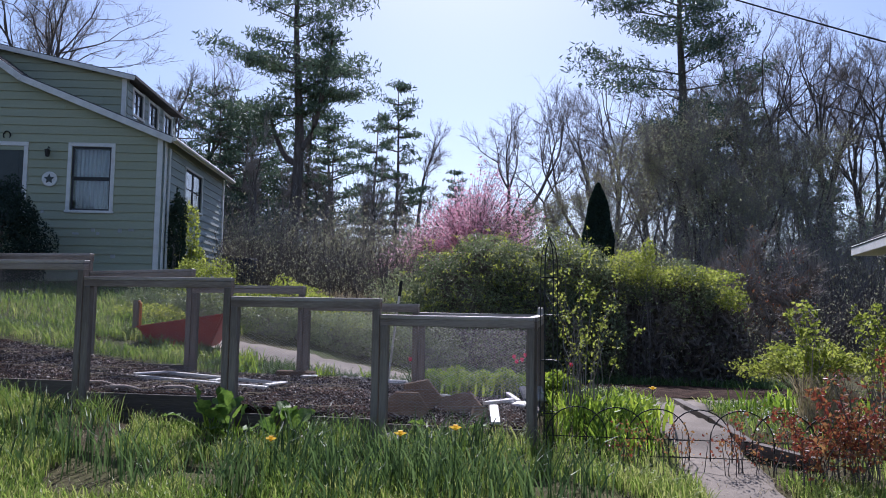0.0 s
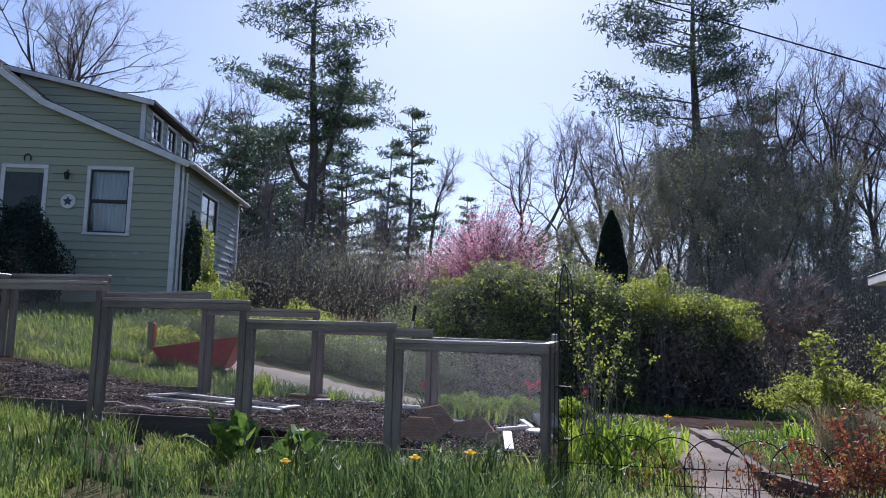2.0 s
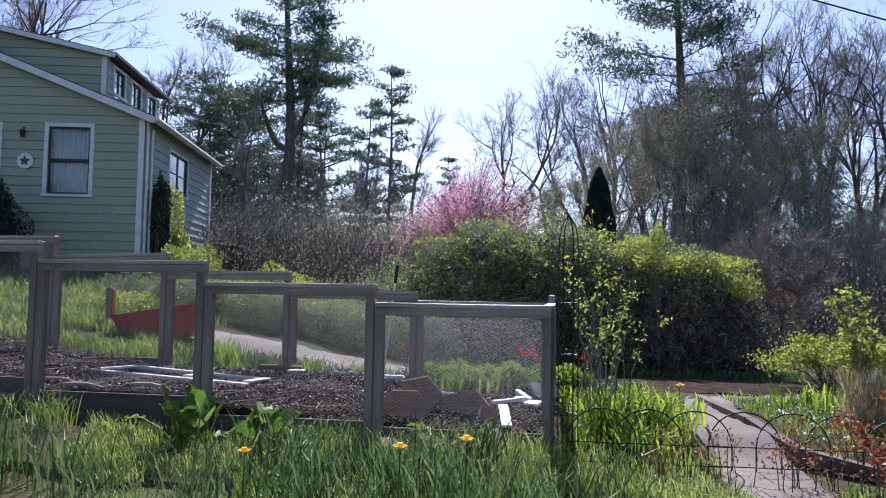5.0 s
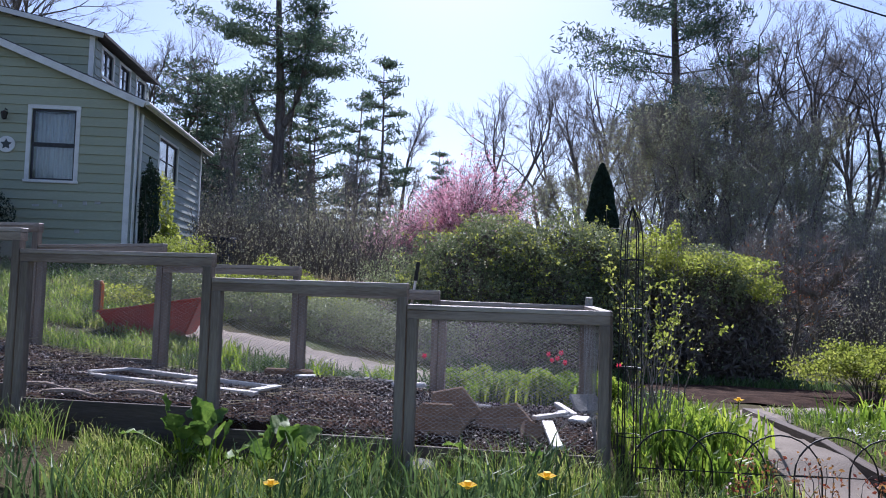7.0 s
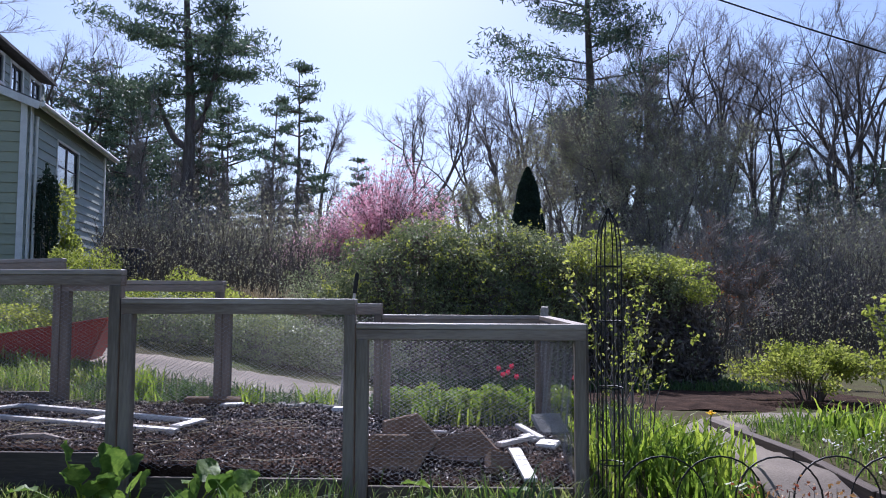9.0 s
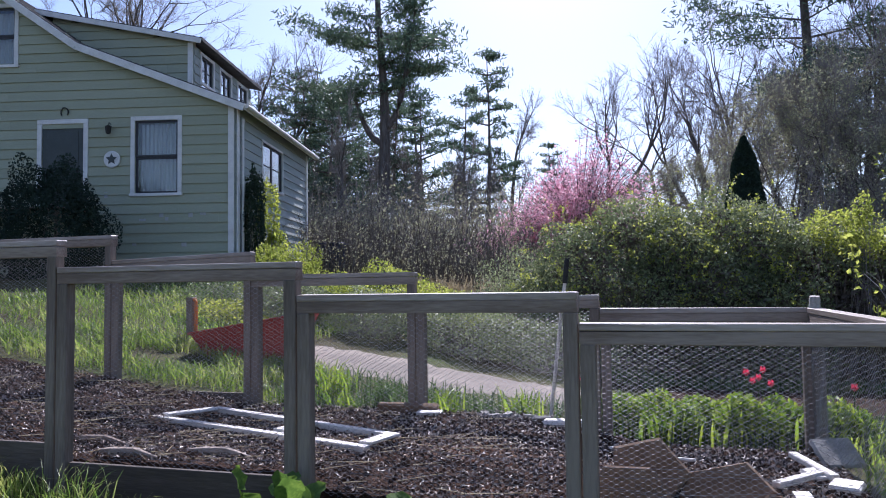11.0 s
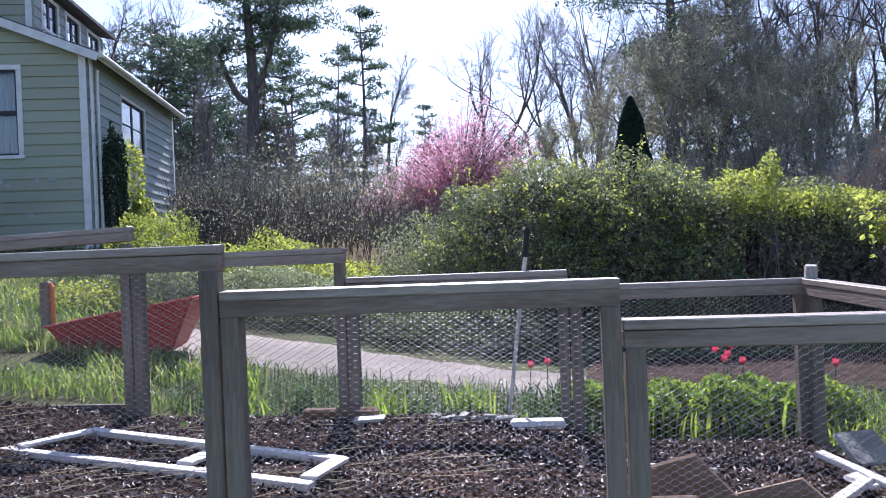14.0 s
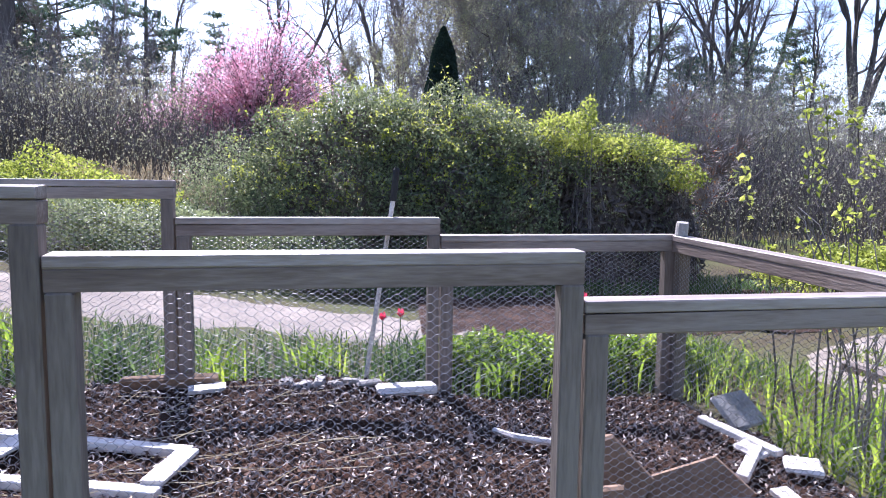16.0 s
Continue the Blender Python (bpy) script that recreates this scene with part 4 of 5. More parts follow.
def grow(seed, height, r0, stems, levels=4, spread=0.5, up=0.1, sides=0.5, twig_n=2, twig_len=0.8, bole=0.3, shrink=0.7):
    """A bare tree that forks again and again: thick limbs, and fine twigs. stems: directions of the stems that rise from the bole."""
    r = np.random.default_rng(seed)
    P, Q, A, B = [], [], [], []
    tw = []

    def branch(p, d, length, rad, level):
        n = 6 if level < 2 else 4
        for i in range(n):
            d = d + r.normal(size=3) * (0.05 if level == 0 else 0.09)
            d[2] += up * 0.4
            d = d / np.linalg.norm(d)
            q = p + d * length / n
            a, b = rad * (1 - 0.45 * i / n), rad * (1 - 0.45 * (i + 1) / n)
            P.append(p), Q.append(q), A.append(a), B.append(b)
            if level >= levels:
                tw.append((q, d))
            elif i >= 1 and r.uniform() < sides * (0.6 if level == 0 else 1.0):
                s = d + r.normal(size=3) * (spread + 0.25)
                s[2] += up
                branch(q, s / np.linalg.norm(s), length * r.uniform(0.4, 0.62), b * 0.5, level + 1 + (level < levels - 1 and r.uniform() < 0.5))
            p = q
        if level < levels:
            for _ in range(2 if r.uniform() < 0.7 else 3):
                s = d + r.normal(size=3) * spread
                s[2] += up
                branch(p, s / np.linalg.norm(s), length * shrink * r.uniform(0.8, 1.15), rad * 0.48, level + 1)

    top = np.array([0.0, 0.0, height * bole])
    P.append(np.array([0, 0, -0.3])), Q.append(top), A.append(r0 * 1.25), B.append(r0)
    for d in stems:
        d = np.array(d, float)
        L = np.linalg.norm(d)
        branch(top, d / L, height * (1 - bole) * 0.37 * L, r0 * (0.95 if len(stems) == 1 else 0.72), 0)
    A_, B_, P_, Q_ = np.array(A), np.array(B), np.array(P), np.array(Q)
    big = A_ > min(0.02, r0 * 0.3)
    trunk = Geo()
    trunk.segs(P_[big], Q_[big] + (Q_ - P_)[big] * 0.03, A_[big], B_[big], 5)
    crown = Geo()
    if (~big).any():
        crown.segs(P_[~big], Q_[~big], np.maximum(A_[~big], 0.009), np.maximum(B_[~big], 0.007), 3)
    q0, d0 = np.array([t[0] for t in tw]), np.array([t[1] for t in tw])
    for _ in range(twig_n):
        s = d0 + r.normal(size=d0.shape) * 0.55
        s[:, 2] += 0.15
        s /= np.linalg.norm(s, axis=1)[:, None]
        crown.segs(q0, q0 + s * (twig_len * r.uniform(0.4, 1.0, len(s)))[:, None], 0.008, 0.004)
    return trunk, crown, q0


def bare_tree(seed, height, r0, stems, label, buds=0, **kw):
    e = empty("bare_tree", Matrix(), label, "tree", "bare woodland trees")
    trunk, crown, tips = grow(seed, height, r0, stems, **kw)
    trunk.part("trunk", M_BARK, e, smooth=True)
    tagged(crown.part("crown", M_TWIG, e), kind="stuff")
    if buds:
        g = Geo()
        p = np.repeat(tips, buds, 0)
        g.leaves(p + rng.normal(size=p.shape) * 0.3, 0.1, 0.6)
        tagged(g.part("opening_leaves", M_HAZE, e, "pale grey-green opening leaves"), "pale grey-green opening leaves", kind="stuff")
    return e, tips


def pine(seed, height, r0, first, spread, label, density=26, gap=1.1, clump=0.5, leaders=()):
    """A white pine: bare lower trunk, level limbs of uneven length that end in flat plates of needle tufts. leaders: second stems (height, dx, dy, rise, reach)."""
    r = np.random.default_rng(seed)
    e = empty("pine_tree", Matrix(), label, "tree", "pine trees")
    g, br, lf = Geo(), Geo(), []

    def limbs(axis, z0, z1, reach, rad):
        z = z0
        while z < z1:
            f = (z - z0) / (z1 - z0)
            prof = (0.55 + 0.45 * min(1, f * 4)) * (1 - f ** 2.2) ** 0.8
            for _ in range(r.integers(2, 5)):
                az = r.uniform(0, 2 * math.pi)
                L = reach * prof * r.uniform(0.35, 1.15) + 0.5
                d = np.array([math.cos(az), math.sin(az), 0])
                side = np.array([-d[1], d[0], 0])
                t = np.linspace(0, 1, 6)
                rise = r.uniform(-0.04, 0.16) + 0.25 * f
                pts = axis(z) + d * L * t[:, None] + np.array([0, 0, 1]) * (rise * L * t + 0.08 * L * t ** 3)[:, None] + side * (r.normal() * 0.12 * L * t ** 2)[:, None]
                br.segs(pts[:-1], pts[1:], rad * (1.1 - t[:-1]), rad * (1.1 - t[1:]), 4)
                m = max(3, int(L * 1.7))
                for k in range(m):
                    tt = 0.35 + 0.65 * (k + r.uniform()) / m
                    c = np.array([np.interp(tt, t, pts[:, q]) for q in range(3)])
                    w = r.normal() * L * 0.2 * (1.15 - tt * 0.5)
                    tip = c + side * w + d * abs(w) * 0.6 + [0, 0, 0.12 * abs(w) + 0.08]
                    br.segs([c], [tip], 0.02, 0.01, 3)
                    lf.append((tip, clump * r.uniform(0.7, 1.35)))
                    if abs(w) > clump * 1.5:
                        lf.append(((tip + c) / 2 + [0, 0, 0.08], clump * r.uniform(0.6, 1.0)))
            z += gap * r.uniform(0.6, 1.4)

    zs = np.linspace(-0.3, height, 16)
    sway = lambda z: np.array([0.2 * math.sin(z * 0.3 + seed), 0.2 * math.cos(z * 0.23 + seed), z])
    g.tube(np.array([sway(z) for z in zs]), r0 * (1 - 0.9 * np.clip(zs / height, 0, 1)), 9)
    limbs(sway, height * first, height * 0.99, spread, 0.07)
    for z0, dx, dy, rise, reach in leaders:
        ax = lambda z: sway(z0) + np.array([dx, dy, 0]) * np.sqrt(np.clip((z - z0) / rise, 0, 1)) + np.array([0, 0, z - z0])
        zz = np.linspace(z0, z0 + rise, 9)
        g.tube(np.array([ax(z) for z in zz]), r0 * np.linspace(0.5, 0.12, 9), 7)
        limbs(ax, z0 + rise * 0.45, z0 + rise, reach, 0.05)
    for _ in range(int(height * 0.5)):
        z = r.uniform(height * 0.15, height * (first + 0.2))
        az = r.uniform(0, 6.28)
        p = sway(z)
        br.segs([p], [p + np.array([math.cos(az), math.sin(az), 0.1]) * r.uniform(0.5, 2.2)], 0.03, 0.012, 4)
    g.part("trunk", M_BARK, e, smooth=True)
    tagged(br.part("branch_work", M_BARK, e), kind="stuff")
    C, S = np.array([c for c, _ in lf]), np.array([s_ for _, s_ in lf])
    C, S = np.repeat(C, density, 0), np.repeat(S, density)
    off = np.clip(rng.normal(size=C.shape), -1.5, 1.5) * S[:, None] * np.array([0.75, 0.75, 0.28])
    ln = Geo()
    ln.leaves(C + off, 0.48, 0.21, 0.5, 0.0)
    tagged(ln.part("crown", M_NEEDLE, e), kind="stuff")
    return e


def put(ob, x, y, rz=0.0, s=1.0, dz=-0.1, wide=1.0):
    ob.matrix_basis = Matrix.Translation((x, y, gz(x, y) + dz)) @ Matrix.Rotation(rz, 4, "Z") @ Matrix.Diagonal((s * wide, s * wide, s, 1))
    return ob


def copy_at(ob, x, y, rz, s, wide=1.0):
    c = copy_thing(ob, Matrix())
    return put(c, x, y, rz, s, wide=wide)


# woodland: pines
big = pine(11, 27, 0.55, 0.46, 5.6, "tall white pine with a long bare trunk and open crown", 54, 0.95, 0.85, [(9.5, 2.6, -0.5, 8.5, 4.2), (8.5, -3.0, 0.8, 5.0, 3.6)])
put(big, -18.9, 46.4, 0.0, 1.0)
big2 = pine(23, 29, 0.6, 0.42, 7.4, "broad tall white pine towering over the woodland edge", 50, 0.95, 0.95)
put(big2, 10.2, 50.5, 0.2, 1.02)
slim = pine(31, 16, 0.2, 0.22, 2.3, "slim young white pine among bare trees", 30, 0.95, 0.42)
put(slim, -11.8, 50, 1.0, 1.0)
low = pine(41, 13, 0.2, 0.08, 3.6, "dense young pine at the woodland edge", 28, 0.62, 0.6)
put(low, -24.5, 50, 0.3, 1.15)
for x, y, rz, k in ((-33, 60, 0.6, 1.5), (-21.5, 62, 2.8, 1.3), (-27.5, 58, 1.1, 1.3), (34, 48, 0.5, 0.85), (29, 58, 1.5, 1.0), (14.5, 58, 2.2, 1.2), (39, 42, 2.9, 0.75), (24, 44, 0.9, 0.62), (28, 45, 2.9, 0.72), (19, 47, 4.1, 0.7)):
    copy_at(low, x, y, rz, k)
for x, y, rz, k in ((-15.2, 56, 2, 0.95), (-22, 58, 3, 1.1), (-8.9, 62, 0.5, 0.7), (17, 62, 1.2, 1.3), (-26, 48, 1, 0.9), (-17, 50, 4.4, 0.8)):
    copy_at(slim, x, y, rz, k)
copy_at(big2, -44, 40, 1.7, 0.62)

# woodland: bare trees
KINDS = (
    (17, 0.34, [(0.05, 0.0, 1.0), (0.85, 0.1, 1.1)], {"bole": 0.28, "spread": 0.45}),
    (15, 0.2, [(0.03, 0.05, 1.0)], {"bole": 0.3, "spread": 0.42, "levels": 3, "twig_n": 5, "sides": 0.8}),
    (19, 0.36, [(-0.45, 0.1, 1.0), (0.1, -0.2, 1.1), (0.5, 0.15, 1.0), (0.02, 0.4, 0.95)], {"bole": 0.18, "spread": 0.42, "sides": 0.45, "twig_n": 3}),
    (12, 0.12, [(0.0, 0.0, 1.0)], {"bole": 0.35, "spread": 0.35, "levels": 3, "twig_n": 4}),
    (14, 0.17, [(0.25, 0.1, 1.0)], {"bole": 0.3, "spread": 0.5, "levels": 3, "twig_n": 5, "sides": 0.8}),
)
kinds = []
for i, (h, r0, st, kw) in enumerate(KINDS):
    e, _ = bare_tree(50 + i, h, r0, st, "leafless grey-brown woodland tree with fine twigs", **kw)
    kinds.append(e)
put(kinds[0], -3.6, 58, 0.0, 1.0)
put(kinds[1], -11.0, 55, 1.0, 0.95)
put(kinds[2], 19.4, 50, 0.5, 1.08)
put(kinds[3], 4.0, 42, 0.9, 1.0)
put(kinds[4], 0.5, 48, 2.0, 1.0)
copy_at(kinds[2], -34, 38, 2.2, 1.1)
copy_at(kinds[0], -29, 46, 0.7, 1.0)
copy_at(kinds[2], 27, 46, 1.4, 1.0)
copy_at(kinds[2], 36, 44, 3.4, 1.1)
copy_at(kinds[0], 23, 58, 4.0, 1.1)
for x, y, rz, k in ((14.5, 56, 2.0, 1.15), (23.5, 52, 4.8, 1.0), (31.5, 50, 5.6, 1.05), (6.0, 60, 3.1, 1.1)):
    copy_at(kinds[2], x, y, rz, k)
tr = random.Random(5)
for i in range(30):
    x = tr.uniform(-36, 48)
    y = tr.uniform(42, 78)
    if -9 < x * 52 / y < -5.5 and y > 48:
        continue
    lowgap = 0.62 if abs(x * 52 / y + 7) < 5 else 0.8
    copy_at(kinds[(1, 3, 4, 0, 3, 1)[i % 6]], x, y, tr.uniform(0, 6.28), tr.uniform(0.6, 1.0) * lowgap / 0.8)
for i in range(22):
    copy_at(kinds[3], tr.uniform(-27, -6), tr.uniform(36, 52), tr.uniform(0, 6.28), tr.uniform(0.5, 0.85))
bud, _ = bare_tree(71, 9.5, 0.13, [(-0.2, 0, 1.0), (0.25, 0.1, 1.0), (0.0, -0.3, 0.9)], "slender tree hazy with grey-green opening leaves", 14, bole=0.12, spread=0.4, levels=3, twig_n=5, twig_len=0.9)
put(bud, 6.2, 33, 0.0, 1.0)
for x, y, rz, k in ((8.6, 34, 1.1, 1.1), (11.2, 33, 2.3, 0.95), (3.8, 36, 3.0, 0.85), (1.2, 38, 4.0, 0.8), (13.4, 36, 5.0, 0.85), (9.8, 30, 0.6, 0.75), (-1.2, 42, 2.0, 0.7), (6.8, 38, 5.4, 1.2), (12.2, 40, 0.4, 1.4), (9.6, 42, 3.6, 1.5), (15.5, 39, 1.9, 1.15)):
    copy_at(bud, x, y, rz, k)

# understory
def thicket(name, x0, x1, y0, y1, n, h, material, leafy, size, label, wood=None):
    p = scatter(x0, x1, y0, y1, n)
    d = rng.normal(size=(n, 3)) * 0.22
    d[:, 2] = 1
    hh = h * rng.uniform(0.4, 1.1, n)
    m = p + d * (hh * 0.5)[:, None]
    d2 = d + rng.normal(size=(n, 3)) * 0.35
    q = m + d2 * (hh * 0.5)[:, None]
    g = Geo()
    g.segs(p, m, 0.014, 0.009)
    g.segs(m, q, 0.009, 0.003)
    for _ in range(3):
        t = rng.uniform(0.2, 1, n)[:, None]
        s = m + (q - m) * t
        w = s + (rng.normal(size=(n, 3)) * 0.45 + [0, 0, 0.4]) * (hh * 0.2)[:, None]
        g.segs(s, w, 0.008, 0.003)
    tagged(g.part(name, wood or M_TWIG), label, "brush", kind="stuff")
    if leafy:
        k = rng.integers(0, n, leafy)
        t = rng.uniform(0.1, 1, leafy)[:, None]
        pts = np.where(t < 0.5, p[k] + (m - p)[k] * t * 2, m[k] + (q - m)[k] * (t * 2 - 1)) + rng.normal(size=(leafy, 3)) * 0.25 * h / 4
        g = Geo()
        g.leaves(pts, size, 0.6)
        tagged(g.part(name + "_leaves", material), label.replace("bare", "budding"), "leaves", kind="stuff")


thicket("woodland_brush", -30, 40, 34, 60, 5500, 4.5, M_HAZE, 40000, 0.15, "dense bare brush under the woodland trees")
thicket("tall_brush", 2, 26, 27, 40, 2600, 5.5, M_HAZE, 40000, 0.11, "tall bare brush thick with opening buds")
thicket("hedge_brush", 6, 20, 14, 26, 2200, 2.6, M_HAZE, 14000, 0.07, "bare reddish brush at the lawn edge", M_BARK)
thicket("dark_brush", -34, -5, 25, 36, 1500, 3.4, M_HAZE, 16000, 0.13, "grey twiggy brush at the woodland foot")
thicket("lawn_edge_brush", -13, -1.5, 14.5, 24, 2200, 1.7, M_HAZE, 14000, 0.06, "bare low brush at the lawn edge", M_BARK)

# the flowering tree: bare-stemmed fan, blossom along the outer half of each shoot
pk = empty("flowering_tree", Matrix.Translation((-3.2, 31, gz(-3.2, 31))), "spreading tree covered in pink spring blossom", "tree")
g, gs, bl = Geo(), Geo(), []
for i in range(9):
    a = i * 0.7
    g.tube([(0.1 * math.cos(a), 0.1 * math.sin(a), -0.2), (0.5 * math.cos(a) - 0.2, 0.5 * math.sin(a), 1.0), (1.1 * math.cos(a) - 0.5, 1.1 * math.sin(a), 2.2)], [0.11, 0.08, 0.05], 6)
m = 760
az = rng.uniform(0, 2 * math.pi, m)
reach = rng.uniform(0.1, 1, m) ** 0.45
tx, ty = np.cos(az) * reach * 5.0 - 0.9, np.sin(az) * reach * 2.6
tz = np.clip((6.6 - 0.9 * np.abs(tx - 0.9)) * rng.uniform(0.45, 1.04, m), 1.1, 7)
for x, y, z in zip(tx, ty, tz):
    t = np.linspace(0, 1, 6)[:, None]
    end = np.array([x, y, z])
    c = np.array([0.35 * x, 0.35 * y, 0.75 * z])
    pts = (1 - t) ** 2 * np.array([0.1 * x, 0.1 * y, 0.3]) + 2 * t * (1 - t) * c + t ** 2 * end + rng.normal(size=(6, 3)) * 0.05
    gs.segs(pts[:-1], pts[1:], 0.009, 0.006, 3)
    n = int((40 if x < 0.0 else 18) * rng.uniform(0.5, 1.4))
    k = rng.uniform(0.35, 1.0, n)
    bl.append(np.stack([np.interp(k, t[:, 0], pts[:, q]) for q in range(3)], 1) + rng.normal(size=(n, 3)) * 0.24)
g.part("trunk", M_BARK, pk, smooth=True)
tagged(gs.part("crown", M_BARK, pk), kind="stuff")
g = Geo()
g.leaves(np.concatenate(bl), 0.13, 0.8)
tagged(g.part("blossom", M_PINK, pk), kind="stuff")

# dark columnar evergreen
cy = empty("evergreen_tree", Matrix.Translation((2.72, 18.6, gz(2.72, 18.6))), "dark narrow columnar evergreen", "tree")
H = 5.3 - gz(2.72, 18.6)
m = 42000
zz = rng.uniform(0.02, 1, m)
rr = 0.6 * (1 - zz ** 3.5) ** 0.75 * (1 + 0.06 * np.sin(zz * 30)) * (1 - 0.3 * rng.uniform(size=m) ** 2)
az = rng.uniform(0, 2 * math.pi, m)
g = Geo()
g.leaves(np.stack([np.cos(az) * rr, np.sin(az) * rr, zz * H], 1), 0.14, 0.6, 1.5)
g.part("crown", M_CYPRESS, cy)
g = Geo()
g.tube([(0, 0, -0.1), (0, 0, H * 0.9)], [0.1, 0.02], 8)
g.part("trunk", M_BARK, cy)

# great honeysuckle mound: arching stems, a leafy skin, and dead brown growth added to block light
MOUND = [((-0.1, 9.9, 0.65), (2.0, 1.5, 2.02)), ((1.1, 9.7, 0.6), (1.6, 1.4, 2.05)), ((2.4, 10.0, 0.4), (1.9, 1.6, 2.0)), ((3.9, 9.6, 0.35), (1.5, 1.4, 1.75)), ((4.75, 9.3, 0.1), (0.85, 1.1, 1.45))]
mb = empty("mounded_bush", Matrix.Translation((2, 9.8, 0)), "huge rounded green bush overhanging a dark tangle of stems", "bush")
base = np.array([2, 9.8, 0])


def skin_only(p):
    """Keeps the leaves off the shaded hollow on the side of the path."""
    low_edge = 1.25 + 0.22 * np.sin(p[:, 0] * 4.1) + 0.12 * np.sin(p[:, 0] * 11) + 0.1 * rng.normal(size=len(p))
    hollow = (p[:, 0] > 2.9) & (p[:, 1] < 9.9) & (p[:, 2] < low_edge)
    return p[~hollow | (rng.uniform(size=len(p)) < 0.05)]


g = Geo()
g.leaves(skin_only(shell(MOUND, 150000, 0.2, 0.1)) - base, 0.06, 0.55)
tagged(g.part("leaves", M_BUSH, mb), kind="stuff")
# unseen dark core: keeps light from passing through, so the front stays in shade
INNER = [(c, tuple(k * 0.8 for k in r)) for c, r in MOUND]
g = Geo()
g.leaves(shell(INNER, 30000, 0.25, 0.1) - base, 0.16, 0.35)
tagged(g.part("dead_tangle", M_SHADETWIG, mb, "dead brown inner growth packed in to shade the bush"), "dead brown inner growth packed in to shade the bush", kind="stuff")
gs = Geo()
for cc, r in MOUND:
    tips = shell([(cc, r)], 420, 0.35)
    sgs = stems(cc, tips, 0.008)
    for v, f in zip(sgs.v, sgs.f):
        gs.v.append(v - base)
        gs.f.append(f + gs.n)
    gs.n += sgs.n
tagged(gs.part("woody_growth", M_BARK, mb), kind="stuff")
gs = Geo()
p = shell(MOUND, 2600, 0.05, 0.1)
p = p[p[:, 2] > np.where(p[:, 0] > 2.7, 1.45, 0.9)]
d = rng.normal(size=p.shape) * 0.5 + [0, -0.35, 0.35]
q = p + d * rng.uniform(0.08, 0.4, len(p))[:, None]
gs.segs(p - base, q - base, 0.004, 0.002)
q2 = q + (d * 0.6 - [0, 0, 0.35]) * rng.uniform(0.1, 0.4, len(p))[:, None]
gs.segs(q - base, q2 - base, 0.002, 0.0015)
tagged(gs.part("stray_growth", M_TWIG, mb, "pale stray shoots"), "pale stray shoots", kind="stuff")
g = Geo()
k = rng.integers(0, len(q), 9000)
g.leaves(p[k] + (q2 - p)[k] * rng.uniform(0.2, 1, 9000)[:, None] + rng.normal(size=(9000, 3)) * 0.03 - base, 0.055, 0.5)
tagged(g.part("shoot_leaves", M_BUSHY, mb, "fresh yellow-green shoot leaves"), "fresh yellow-green shoot leaves", kind="stuff")
shrub("shrub", [((-2.1, 10.6, 0.65), (1.25, 1.1, 1.25)), ((-1.5, 9.4, 0.3), (0.7, 0.6, 1.0))], 20000, 0.05, M_BUSH, "loose twiggy green shrub beside the mounded bush", "shrub", 700, depth=0.6)
shrub("creeper", [((4.0, 9.2, 1.8), (1.25, 0.75, 0.22)), ((3.0, 9.0, 2.05), (0.5, 0.4, 0.3)), ((4.95, 8.9, 1.35), (0.35, 0.5, 0.25)), ((3.35, 8.9, 2.3), (0.15, 0.2, 0.3))], 6000, 0.06, M_BUSHY, "yellow-green creeper spilling over the mounded bush", "creeper", 60, depth=0.6)

# plants by the house
c = at_house(-3.25, -1.9, 0)
shrub("yew_bush", [((c.x, c.y, 2.3), (1.15, 1.0, 1.7))], 26000, 0.07, M_CYPRESS, "dense dark evergreen bush in front of the door", "bush", 60)
c = at_house(0.3, 0.5, 0)
shrub("wall_vine", [((c.x, c.y, 2.9), (0.24, 0.3, 1.2))], 4000, 0.08, M_CYPRESS, "dark ivy climbing the house corner", "vine", 40)
c = at_house(0.5, 0.95, 0)
shrub("wall_vine", [((c.x, c.y, 2.9), (0.28, 0.35, 0.95)), ((c.x + 0.25, c.y, 2.2), (0.25, 0.35, 0.5))], 1600, 0.1, M_BUSHY, "yellow-green leafy vine on the house corner", "vine", 40)
for x, y, z, r, n in ((-7.6, 11.0, 1.45, (1.1, 0.8, 0.75), 9000), (-4.6, 9.0, 0.95, (1.15, 0.7, 0.65), 9000), (-3.3, 8.6, 0.7, (0.7, 0.6, 0.5), 5000), (-6.3, 8.2, 0.9, (0.9, 0.6, 0.5), 5000), (-5.9, 6.0, 0.75, (0.9, 0.5, 0.35), 4000)):
    shrub("spirea_shrub", [((x, y, z), r)], n, 0.055, M_BUSHY, "rounded fresh yellow-green shrub", "shrub", 60, group="spirea shrubs")
for x, y, w, hh in ((-5.2, 6.6, 0.8, 0.5), (-3.9, 6.9, 0.9, 0.55), (-2.5, 7.1, 0.9, 0.6), (-1.1, 7.4, 0.9, 0.65)):
    shrub("hedge_shrub", [((x, y, gz(x, y) + hh * 0.5), (w, 0.55, hh * 0.7))], 6500, 0.05, M_BUSH, "low dark green hedge shrub along the path", "shrub", 160, group="hedge shrubs")
shrub("shrub", [((-3.4, 7.9, 0.6), (1.0, 0.5, 0.4)), ((-6.6, 7.2, 0.95), (0.9, 0.5, 0.5))], 6000, 0.05, M_BUSH, "low green shrubs beyond the sandy path", "shrub", 120)
r = random.Random(4)
arch = []
